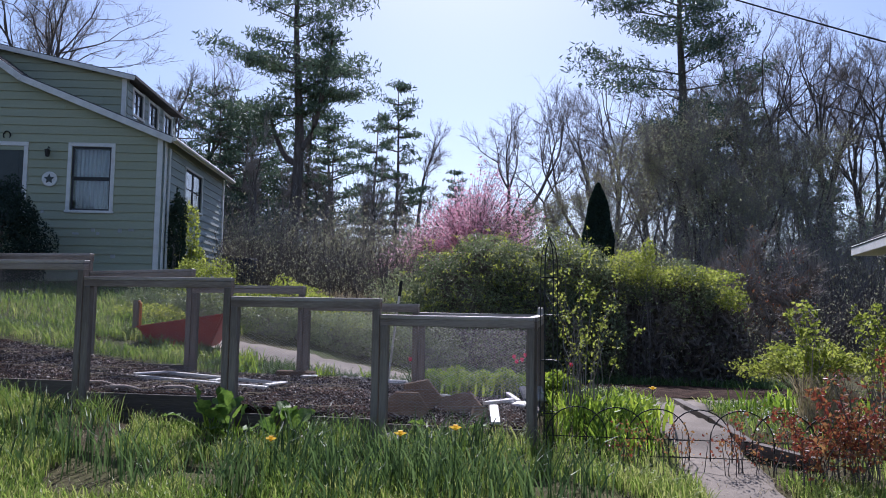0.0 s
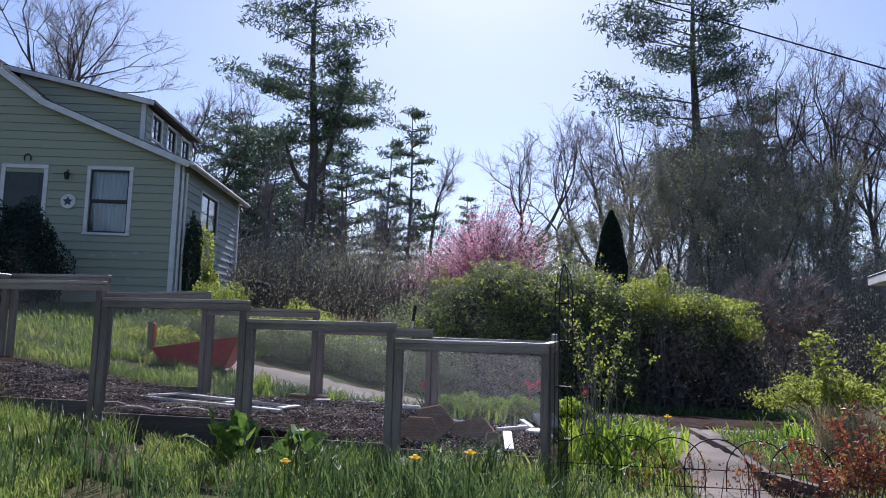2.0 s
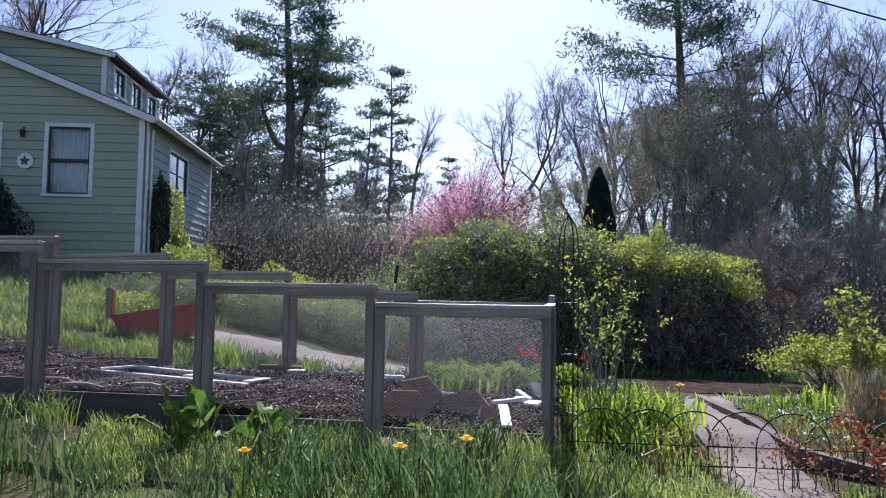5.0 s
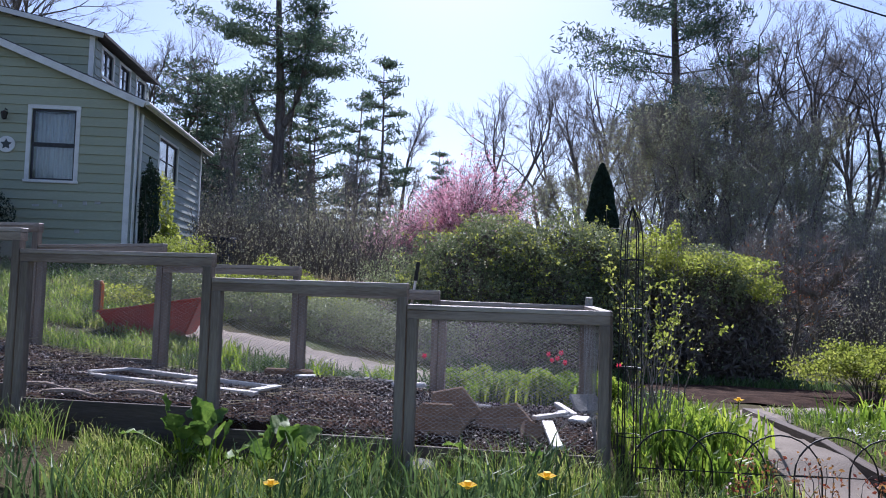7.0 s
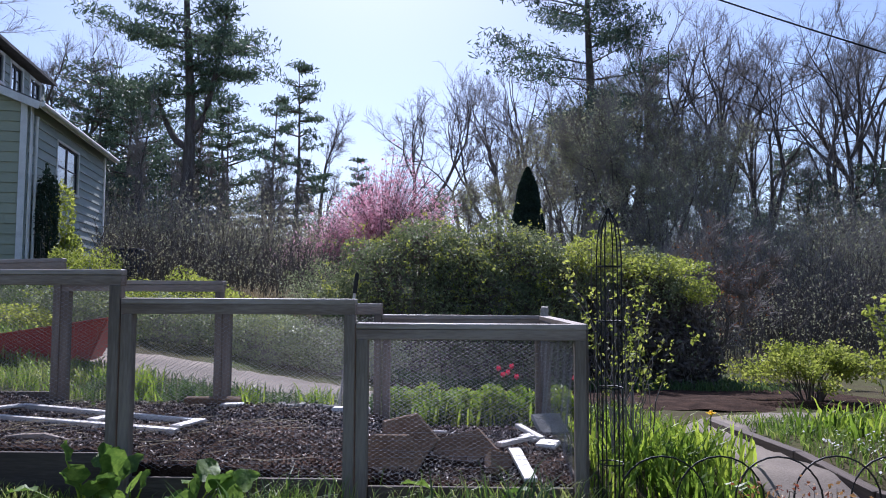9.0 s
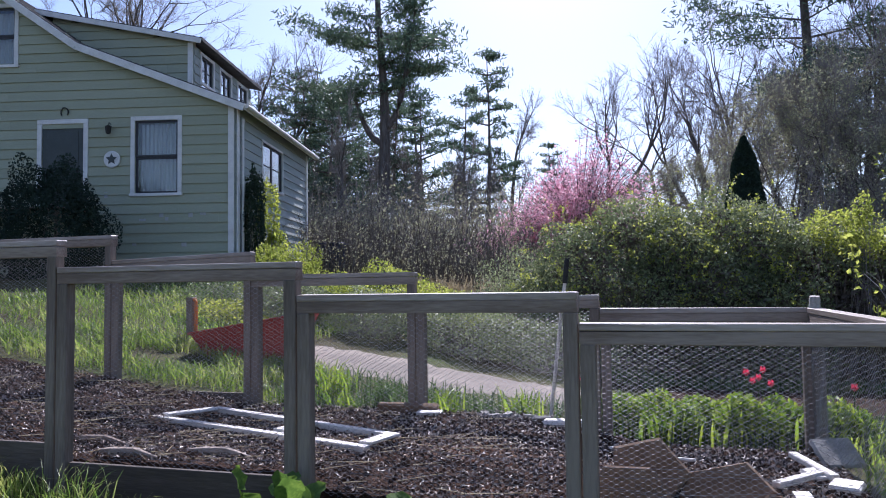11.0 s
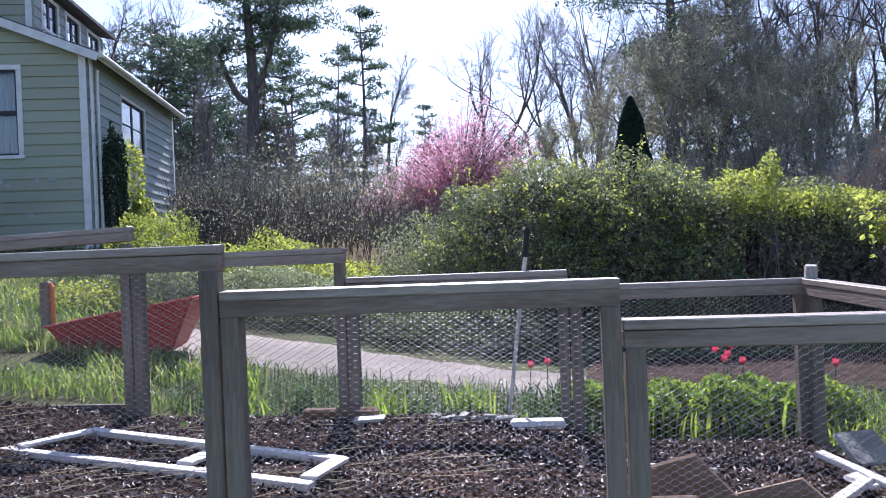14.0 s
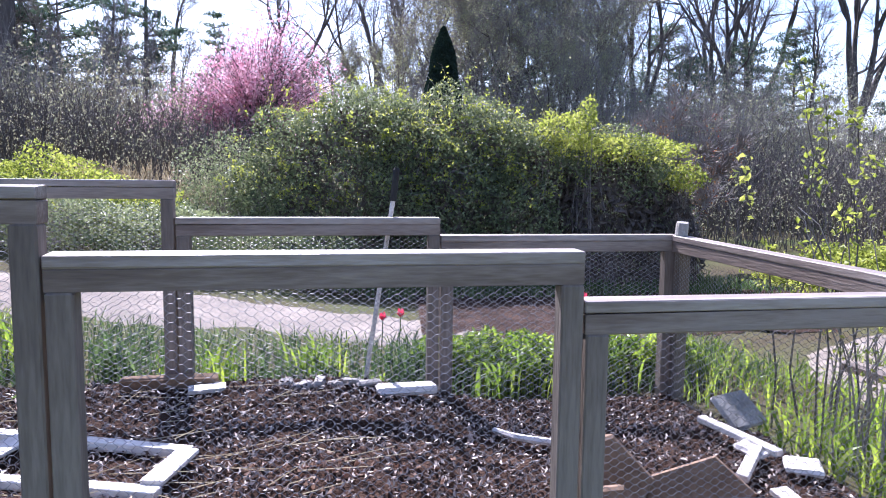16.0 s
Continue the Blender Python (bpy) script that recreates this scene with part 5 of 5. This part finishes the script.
for i in range(44):
    a, k = r.uniform(0, 6.283), r.uniform(0.25, 1.0)
    arch.append(((0.1 * math.cos(a), 0.1 * math.sin(a)), (math.cos(a) * k * 1.15, math.sin(a) * k * 1.0, 0.74 - 0.36 * k * k + r.uniform(-0.05, 0.08))))
cane_plant("arching_shrub", (5.35, 5.5), arch, 0.05, M_BUSHY, "arching shrub with a green top over bare stems", "shrub", 34, 5, 0.008, 0.55, tuft=0.06)
e, tips = bare_tree(91, 3.2, 0.05, [(-0.4, 0, 1.0), (0.3, 0.2, 1.0), (0.1, -0.3, 1.0)], "small leafless shrub-like tree with reddish buds", twig_n=3, twig_len=0.3, bole=0.1)
put(e, 6.2, 11.5)
g = Geo()
g.leaves(tips + rng.normal(size=tips.shape) * 0.1, 0.05, 0.6)
tagged(g.part("buds", M_RUST, e, "reddish buds"), "reddish buds", kind="stuff")

# fence-side climbers
ROSE = [((0.0, 0.2), (-0.06, 0.45, 2.0)), ((0.05, 0.0), (0.12, 0.3, 1.75)), ((0.1, -0.2), (0.2, -0.15, 1.3)), ((0.12, -0.35), (0.08, -0.45, 1.1)), ((-0.05, 0.5), (-0.2, 0.7, 1.45)),
        ((0.25, 0.4), (0.55, 0.55, 1.5)), ((0.15, 0.3), (0.42, 0.1, 1.15)), ((0.0, 0.3), (0.2, 0.6, 1.9)), ((0.3, 0.1), (0.7, 0.0, 0.95)), ((-0.04, 0.1), (-0.12, 0.0, 1.25))]
cane_plant("climbing_rose", (1.77, 1.05), ROSE, 0.042, M_BUSHY, "straggling climbing rose with young yellow-green leaves", "rose", 11, 5, 0.006, 0.42, tuft=0.032)
cane_plant("climbing_rose", (1.9, 1.0), fan(22, 0.45, 0.6, 1.35, 0.3, 6), 0.035, M_BUSHY, "tangle of bare brown rose stems beside the fence", "rose", 3, 3, 0.005, 0.4, wood=M_TWIG)
# bronze-leaved roses and yellow-green shrubs near the edging
for x, y, n, h, sd in ((3.75, -0.95, 26, 0.85, 1), (4.25, -0.5, 24, 1.0, 2), (3.4, -1.05, 16, 0.6, 3)):
    cane_plant("rose_bush", (x, y), fan(n, 0.5, h * 0.4, h, 0.15, sd), 0.042, M_RUST, "rose bush with bronze-red young leaves", "shrub", 9, 4, 0.005, 0.3, "rose bushes", tuft=0.035)
for x, y, sd in ((2.6, -0.75, 11), (3.3, -0.55, 12), (2.2, -0.7, 13)):
    cane_plant("rose_bush", (x, y), fan(8, 0.3, 0.15, 0.42, 0.15, sd), 0.03, M_RUST, "thin young rose stems with bronze leaves", "shrub", 5, 3, 0.004, 0.3, "rose bushes")
cane_plant("rose_bush", (3.05, -0.75), fan(9, 0.3, 0.25, 0.55, 0.15, 8), 0.032, M_RUST, "thin young rose stems with bronze leaves", "shrub", 6, 3, 0.004, 0.3, "rose bushes")
for x, y, n, sd in ((4.2, 1.3, 22, 4), (4.75, 1.2, 20, 5)):
    cane_plant("forsythia_shrub", (x, y), fan(n, 0.42, 0.6, 1.2, 0.12, sd), 0.055, M_BUSHY, "upright shrub with bright yellow-green leaves", "shrub", 10, 4, 0.006, 0.35, "forsythia shrubs", wood=M_TWIG)


# ---- grass and strap-leaved plants ----
def grass(name, pts, h, w, material, label, lean=0.4, curve=0.5, category="grass"):
    g = Geo()
    g.blades(pts, h, w, lean, curve)
    return tagged(g.part(name, material), label, category, kind="stuff")


p = scatter(-7.5, 5.5, -3.3, -0.1, 78000)
keep = (np.sin(p[:, 0] * 2.1 + 1) * np.sin(p[:, 1] * 2.7) + 0.5 * np.sin(p[:, 0] * 5 + p[:, 1] * 3) > -0.35) & ((p[:, 0] < -1.6) | (rng.uniform(size=len(p)) < np.where(p[:, 1] > -0.9, 0.4, 0.9))) & ~((np.abs(p[:, 0] - 2.95) < 0.3))
grass("lawn_grass", p[keep], np.where(p[keep][:, 0] < -1.0, 0.125, 0.16), 0.008, M_GRASS, "short uneven lawn grass in front of the fence")
p = scatter(-7, 4.5, -2.2, -0.06, 3500)
grass("dry_thatch", p, 0.07, 0.005, M_DRY, "dead straw-coloured thatch between the grass", 2.0, 1.2)
p = scatter(-9, 7, -9, -3.2, 12000)
grass("lawn_grass", p, 0.1, 0.012, M_GRASS, "short lawn grass around the walk")
cl = np.concatenate([rng.normal(size=(n, 2)) * s + c for c, s, n in (((-0.35, -0.35), 0.13, 260), ((0.75, -0.4), 0.2, 240), ((1.2, -0.35), 0.2, 220), ((-2.6, -0.45), 0.12, 160), ((-3.6, -0.6), 0.2, 200), ((-4.4, -0.5), 0.25, 260), ((0.2, -0.6), 0.3, 240))])
grass("grass_tufts", np.column_stack([cl, ground_z(cl[:, 0], cl[:, 1])]), 0.28, 0.007, M_GRASS, "tall thin grass tufts at the fence foot", 0.5, 0.9)


def strap_clump(x, y, n, r, h, w, material, label, group):
    e = empty("daffodil_clump", Matrix.Translation((x, y, gz(x, y))), label, "plant", group)
    g = Geo()
    q = np.column_stack([rng.normal(size=(n, 2)) * r, np.zeros(n)])
    q[:, 2] = ground_z(q[:, 0] + x, q[:, 1] + y) - gz(x, y) - 0.02
    g.blades(q, h, w, 0.35, 0.5)
    g.part("leaves", material, e)
    return e


CLUMPS = ((-0.5, -1.95, 80), (-0.1, -1.65, 80), (0.3, -2.05, 90), (0.6, -1.65, 80), (1.0, -2.0, 80), (-1.6, -1.75, 60), (-2.05, -1.55, 50), (1.4, -1.9, 70), (0.15, -1.4, 60), (0.8, -1.35, 60), (-3.3, -1.6, 50), (1.2, -1.5, 50), (0.4, -1.2, 50), (-0.3, -1.15, 50), (0.0, -0.85, 46), (0.65, -0.95, 46), (-2.6, -1.2, 50), (-2.9, -1.9, 60), (-1.1, -2.05, 50), (1.75, -1.6, 50), (-3.9, -1.1, 46), (0.95, -0.8, 40), (-2.2, -2.1, 60))
for i, (x, y, n) in enumerate(CLUMPS):
    strap_clump(x, y, n, 0.13 + 0.03 * (i % 3), (0.44, 0.5, 0.4, 0.47)[i % 4], 0.013, M_BLADE, "clump of upright blue-green daffodil leaves", "daffodil clumps")
for x, y, n, r in ((2.0, 0.45, 120, 0.2), (2.35, 0.75, 110, 0.18), (1.85, 0.95, 80, 0.18), (2.2, 0.05, 90, 0.18), (2.45, 1.3, 70, 0.16), (4.0, 2.0, 90, 0.25), (4.6, 2.4, 90, 0.25)):
    strap_clump(x, y, n, r, 0.3, 0.026, M_LILY, "clump of bright green arching daylily leaves", "daylily clumps")
for i in range(13):
    x = -2.9 + i * 0.3
    strap_clump(x, 2.62 + 0.25 * math.sin(i * 2.1), (26, 60, 34, 80)[i % 4], 0.09, (0.2, 0.34, 0.24, 0.38)[(i * 3) % 4], 0.017, M_BLADE if i % 3 == 0 else M_LILY, "clump of bright green strap leaves behind the fence", "strap leaf clumps")
def leafy_plant(x, y, r, h, n):
    """A low bushy plant of many small leaves on short stems."""
    e = empty("leafy_plant", Matrix.Translation((x, y, gz(x, y))), "bushy clump of small yellow-green leaves behind the fence", "plant", "leafy clumps")
    a, k = rng.uniform(0, 2 * math.pi, n), np.sqrt(rng.uniform(0, 1, n))
    z = h * np.sqrt(np.clip(1 - 0.7 * k ** 2, 0, 1)) * rng.uniform(0.35, 1.0, n) ** 0.6
    p = np.stack([np.cos(a) * k * r, np.sin(a) * k * r, z], 1)
    g = Geo()
    g.segs(p[::6] * [0.4, 0.4, 0.0], p[::6], 0.0035, 0.002)
    tagged(g.part("stalks", M_BLADE, e), kind="stuff")
    g = Geo()
    g.leaves(p, 0.058, 0.5, 0.7, 0.5)
    tagged(g.part("leaves", M_LILY, e), kind="stuff")
    return e


for i in range(12):
    leafy_plant(0.02 + i * 0.155, 2.72 + 0.2 * math.sin(i * 1.7), 0.2, (0.36, 0.3, 0.4, 0.33)[i % 4], 420)
for i in range(0, 11, 3):
    x = 0.05 + i * 0.165
    strap_clump(x, 2.75 + 0.25 * math.sin(i * 1.7), 60, 0.13, (0.3, 0.36, 0.27)[i % 3], 0.034, M_LILY, "leafy clump of broad yellow-green leaves behind the fence", "leafy clumps")
p = scatter(-7, -2.6, 2.3, 4.0, 5200)
p = p[np.sin(p[:, 0] * 3.3 + 1) + np.sin(p[:, 1] * 5 + p[:, 0]) > -0.5]
grass("weeds", p, 0.18, 0.012, M_GRASS, "rough green weeds behind the fence", 0.5, 0.8)
# darker leaf colour than the lawn stands in for the shade beyond the path
p = scatter(-10, 6, 7.2, 14, 17000)
grass("rough_grass", p, 0.2, 0.018, M_BLADE, "rough grass beyond the path", 0.5, 0.8)
p = scatter(1.5, 2.55, 0.1, 3.6, 900)
grass("weeds", p, 0.2, 0.014, M_LILY, "bright green weeds beside the fence end", 0.5, 0.8)
p = scatter(-3.0, 2.4, 2.25, 3.9, 2600)
grass("weeds", p, 0.2, 0.012, M_BLADE, "dark green weeds under the strap leaves", 0.5, 0.8)
p = scatter(-9, -4.1, 3.7, 8.0, 5200)
grass("rough_grass", p, 0.17, 0.013, M_GRASS, "patchy grass beside the red tub", 0.6, 0.8)
p = scatter(3.3, 6, 0.2, 3.2, 3200)
grass("groundcover", p, 0.12, 0.012, M_GRASS, "low groundcover beside the narrow path", 0.7, 0.9)
p = scatter(-6, -3, 14, 19, 2500)
grass("dry_grass", p, 0.5, 0.03, M_DRY, "pale dry grass at the woodland edge", 0.6, 0.6)
p = np.concatenate([scatter(3.95, 4.45, 0.85, 1.3, 500)])
grass("dry_grass", p, 0.55, 0.006, M_DRY, "upright dry straw-coloured grass clump", 0.3, 0.5)


g = Geo()
p = scatter(3.4, 4.6, 0.2, 1.6, 160)
g.leaves(p + [0, 0, 0.12], 0.022, 0.9)
tagged(g.part("white_flowers", M_WHITE), "tiny white flowers in the groundcover", "flowers", kind="stuff")


def flower(x, y, h, material, label, category, petals, size, group):
    z = gz(x, y)
    e = empty(category.replace(" ", "_"), Matrix.Translation((x, y, z)), label, category, group)
    g = Geo()
    g.tube([(0, 0, 0), (0.01, -0.01, h * 0.6), (0.015, -0.02, h)], 0.004, 5)
    g.part("stem", M_BLADE, e)
    g = Geo()
    for i in range(petals):
        a = i * 2 * math.pi / petals
        d = np.array([math.cos(a), math.sin(a), 0])
        s = np.array([-math.sin(a), math.cos(a), 0]) * size * 0.35
        b = np.array([0.015, -0.02, h])
        k = 0.45 if category == "tulip" else 1.0
        up = np.array([0, 0, size])
        g.add([b, b + d * size * 0.5 * k + s + up * 0.4, b + d * size * k * 0.8 + up * (1.0 if category == "tulip" else 0.35), b + d * size * 0.5 * k - s + up * 0.4], [(0, 1, 2, 3)])
    if category == "daffodil":
        g.tube([(0.015, -0.02, h), (0.015, -0.02, h + size * 0.6)], [size * 0.18, size * 0.3], 8)
    g.part("petals", material, e)
    return e


for x, y, h in ((-0.33, -1.75, 0.34), (0.65, -2.0, 0.47), (0.99, -1.88, 0.5), (2.57, 1.2, 0.3)):
    flower(x, y, h, M_YELLOW, "single yellow daffodil in bloom", "daffodil", 6, 0.055, "daffodils")
for x, y, h in ((1.02, 3.0, 0.5), (1.12, 3.05, 0.46), (1.2, 2.95, 0.42), (-0.35, 2.95, 0.4), (-0.22, 3.0, 0.42), (1.75, 2.7, 0.42), (1.06, 2.92, 0.44), (1.16, 3.1, 0.52)):
    flower(x, y, h, M_TULIP, "crimson tulip in bloom", "tulip", 6, 0.065, "tulips")


def broad_plant(x, y, n, h, seed):
    """A weed with broad wavy leaves on stalks."""
    r = np.random.default_rng(seed)
    e = empty("dock_plant", Matrix.Translation((x, y, gz(x, y))), "leafy dock plant with broad shiny green leaves", "plant", "dock plants")
    st = Geo()
    for i in range(n):
        az, el = r.uniform(0, 2 * math.pi), r.uniform(0.25, 1.42)
        L = h * r.uniform(0.4, 0.75)
        d = np.array([math.cos(az) * math.cos(el), math.sin(az) * math.cos(el), math.sin(el)])
        q = d * L + [r.normal() * 0.04, r.normal() * 0.04, 0]
        st.tube([(0, 0, -0.02), q * 0.55 + [0, 0, 0.02], q], [0.008, 0.006, 0.004], 5)
        ll, ww = h * r.uniform(0.3, 0.5), h * r.uniform(0.13, 0.2)
        d2 = d + [0, 0, r.uniform(-0.5, 0.3)]
        d2 /= np.linalg.norm(d2)
        s = np.cross(d2, [0, 0, 1]) + r.normal(size=3) * 0.35
        s /= np.linalg.norm(s)
        nn = np.cross(s, d2)
        t = np.linspace(0, 1, 7)
        wid = np.sin(np.clip(t * 0.96 + 0.05, 0, 1) * math.pi) ** 0.7 * (1.15 - 0.5 * t) * ww
        mid = q + d2 * (ll * t)[:, None] - np.array([0, 0, 1]) * (0.35 * ll * t ** 2)[:, None]
        wob = 0.18 * ww * np.sin(t * 12 + i)
        rows = np.stack([mid + s * wid[:, None] + nn * (0.2 * ww + wob)[:, None], mid, mid - s * wid[:, None] + nn * (0.2 * ww - wob)[:, None]], 1)
        lf = Geo()
        a, b = np.meshgrid(np.arange(6), np.arange(2), indexing="ij")
        lf.add(rows, np.stack([a * 3 + b, a * 3 + b + 1, (a + 1) * 3 + b + 1, (a + 1) * 3 + b], -1).reshape(-1, 4))
        lf.part("leaf", M_DOCK, e, smooth=True)
    st.part("stalk_tuft", M_LILY, e)
    return e


broad_plant(-1.45, -0.42, 16, 0.5, 1)
broad_plant(-1.2, -0.5, 8, 0.38, 6)
broad_plant(-0.88, -0.46, 8, 0.5, 2)
broad_plant(-0.62, -0.5, 8, 0.42, 3)
broad_plant(0.72, -0.2, 4, 0.4, 4)
broad_plant(-2.5, 1.9, 6, 0.2, 5)


# ---- iron things, wheelbarrow, bin, cable ----
tre = empty("obelisk_trellis", Matrix.Translation((1.56, -0.1, gz(1.56, -0.1))), "tall slim black iron plant obelisk by the fence", "trellis")
Ht = 1.77 - gz(1.56, -0.1)
for i in range(6):
    a = i * math.pi / 3
    g = Geo()
    t = np.linspace(0, 1, 9)
    zz = np.where(t < 0.6, t / 0.6 * (Ht - 0.32), Ht - 0.32 + (t - 0.6) / 0.4 * 0.32)
    rr = np.where(t < 0.6, 0.075, 0.075 * np.sqrt(np.clip(1 - ((t - 0.6) / 0.4) ** 2, 0, 1)))
    g.tube(np.stack([np.cos(a) * rr, np.sin(a) * rr, zz], 1), 0.0045, 5)
    g.part("upright", M_IRON, tre)
for z in (0.35, 0.8, 1.2, Ht - 0.36):
    g = Geo()
    a = np.linspace(0, 2 * math.pi, 25)
    g.tube(np.stack([np.cos(a) * 0.076, np.sin(a) * 0.076, 0 * a + z], 1), 0.004, 5)
    g.part("ring", M_IRON, tre)


def arch_edging(x, y, rz):
    e = empty("arch_edging", Matrix.Translation((x, y, gz(x, y))) @ Matrix.Rotation(rz, 4, "Z"), "low black wire hoop border edging", "edging", "hoop edging")
    for i in range(3):
        g = Geo()
        a = np.linspace(0, math.pi, 13)
        xs = np.concatenate([[-0.25], -0.25 * np.cos(a), [0.25]]) + i * 0.33
        zs = np.concatenate([[-0.05], 0.2 + 0.25 * np.sin(a), [-0.05]])
        g.tube(np.stack([xs, 0.006 * (i % 2) + 0 * xs, zs], 1), 0.0055, 6)
        g.part("hoop", M_IRON, e)
    for z in (0.06, 0.2):
        g = Geo()
        g.tube([(-0.25, 0.012, z), (0.91, 0.012, z)], 0.004, 5)
        g.part("crossbar", M_IRON, e)
    return e


for x, y in ((1.8, -0.35), (2.8, -0.3), (3.8, -0.38)):
    arch_edging(x, y, 0.03)

EDGE = [(3.72, -0.25), (3.3, 0.2), (3.12, 0.9), (3.02, 1.75), (3.02, 2.6)]
for (xa, ya), (xb, yb) in zip(EDGE, EDGE[1:]):
    tagged(plank("landscape_timber", (xa, ya, gz(xa, ya) + 0.04), (xb, yb, gz(xb, yb) + 0.04), 0.09, 0.1, M_KICK, None), "weathered grey-brown landscape timber edging the path", "timber", "path edging timbers")

wb = empty("garden_tub", Matrix.Translation((-4.09, 3.95, gz(-4.09, 3.95))) @ Matrix.Rotation(0.16, 4, "Z"), "large red barrow tub standing in the weeds", "tub")
bm = bmesh.new()
lo = [bm.verts.new(v) for v in ((-0.50, -0.2, 0.0), (0.42, -0.2, 0.02), (0.42, 0.26, 0.02), (-0.50, 0.26, 0.0))]
hi = [bm.verts.new(v) for v in ((-0.66, -0.33, 0.31), (0.66, -0.33, 0.52), (0.66, 0.36, 0.52), (-0.66, 0.36, 0.31))]
bm.faces.new(lo[::-1])
for i in range(4):
    bm.faces.new((lo[i], lo[(i + 1) % 4], hi[(i + 1) % 4], hi[i]))
bmesh.ops.bevel(bm, geom=list(bm.edges), offset=0.03, segments=2, affect="EDGES")
bmesh.ops.solidify(bm, geom=list(bm.faces), thickness=0.006)
me = bpy.data.meshes.new("tray")
bm.to_mesh(me)
bm.free()
me.materials.append(M_RED)
tray = new("tray", me)
tray.parent = wb
g = Geo()
g.tube([(-0.66, -0.33, 0.31), (0.66, -0.33, 0.52), (0.66, 0.36, 0.52), (-0.66, 0.36, 0.31), (-0.66, -0.33, 0.31)], 0.012, 6)
g.part("rim", M_RED, wb)
os_ = empty("marker_post", Matrix.Translation((-5.0, 4.1, gz(-5, 4.1))), "short orange-topped wooden marker post", "post")
bevel_box("post", (0.09, 0.09, 0.6), M_WOODV, os_, (-0.06, 0, 0.27), None, 0.005)
g = Geo()
g.tube([(0.02, -0.02, 0), (0.02, -0.02, 0.52), (0.0, -0.02, 0.545), (-0.06, -0.02, 0.55)], 0.02, 8)
g.part("pipe", M_ORANGE, os_, "orange pipe")

bn = empty("rubbish_bin", Matrix.Translation((-9.5, 17.6, gz(-9.5, 17.6))), "dark blue plastic wheeled bin", "bin")
bm = bmesh.new()
bmesh.ops.create_cone(bm, cap_ends=True, segments=4, radius1=0.42, radius2=0.52, depth=0.95)
bmesh.ops.rotate(bm, verts=bm.verts, cent=(0, 0, 0), matrix=Matrix.Rotation(math.pi / 4, 3, "Z"))
bmesh.ops.bevel(bm, geom=list(bm.edges), offset=0.04, segments=2, affect="EDGES")
me = bpy.data.meshes.new("body")
bm.to_mesh(me)
bm.free()
me.materials.append(M_BIN)
body = new("body", me)
body.parent = bn
body.location = (0, 0, 0.45)
bevel_box("lid", (0.8, 0.78, 0.07), M_BIN, bn, (0, 0, 0.96), None, 0.02)

g = Geo()
t = np.linspace(0, 1, 24)[:, None]
A_, B_ = np.array([3.0, 24.1, 15.85]), np.array([19.0, 19.2, 7.7])
pts = A_ + (B_ - A_) * t
pts[:, 2] -= (0.15 * 4 * t * (1 - t))[:, 0]
g.tube(pts, 0.03, 6)
tagged(g.part("overhead_cable", M_CABLE), "black overhead utility cable against the sky", "cable")
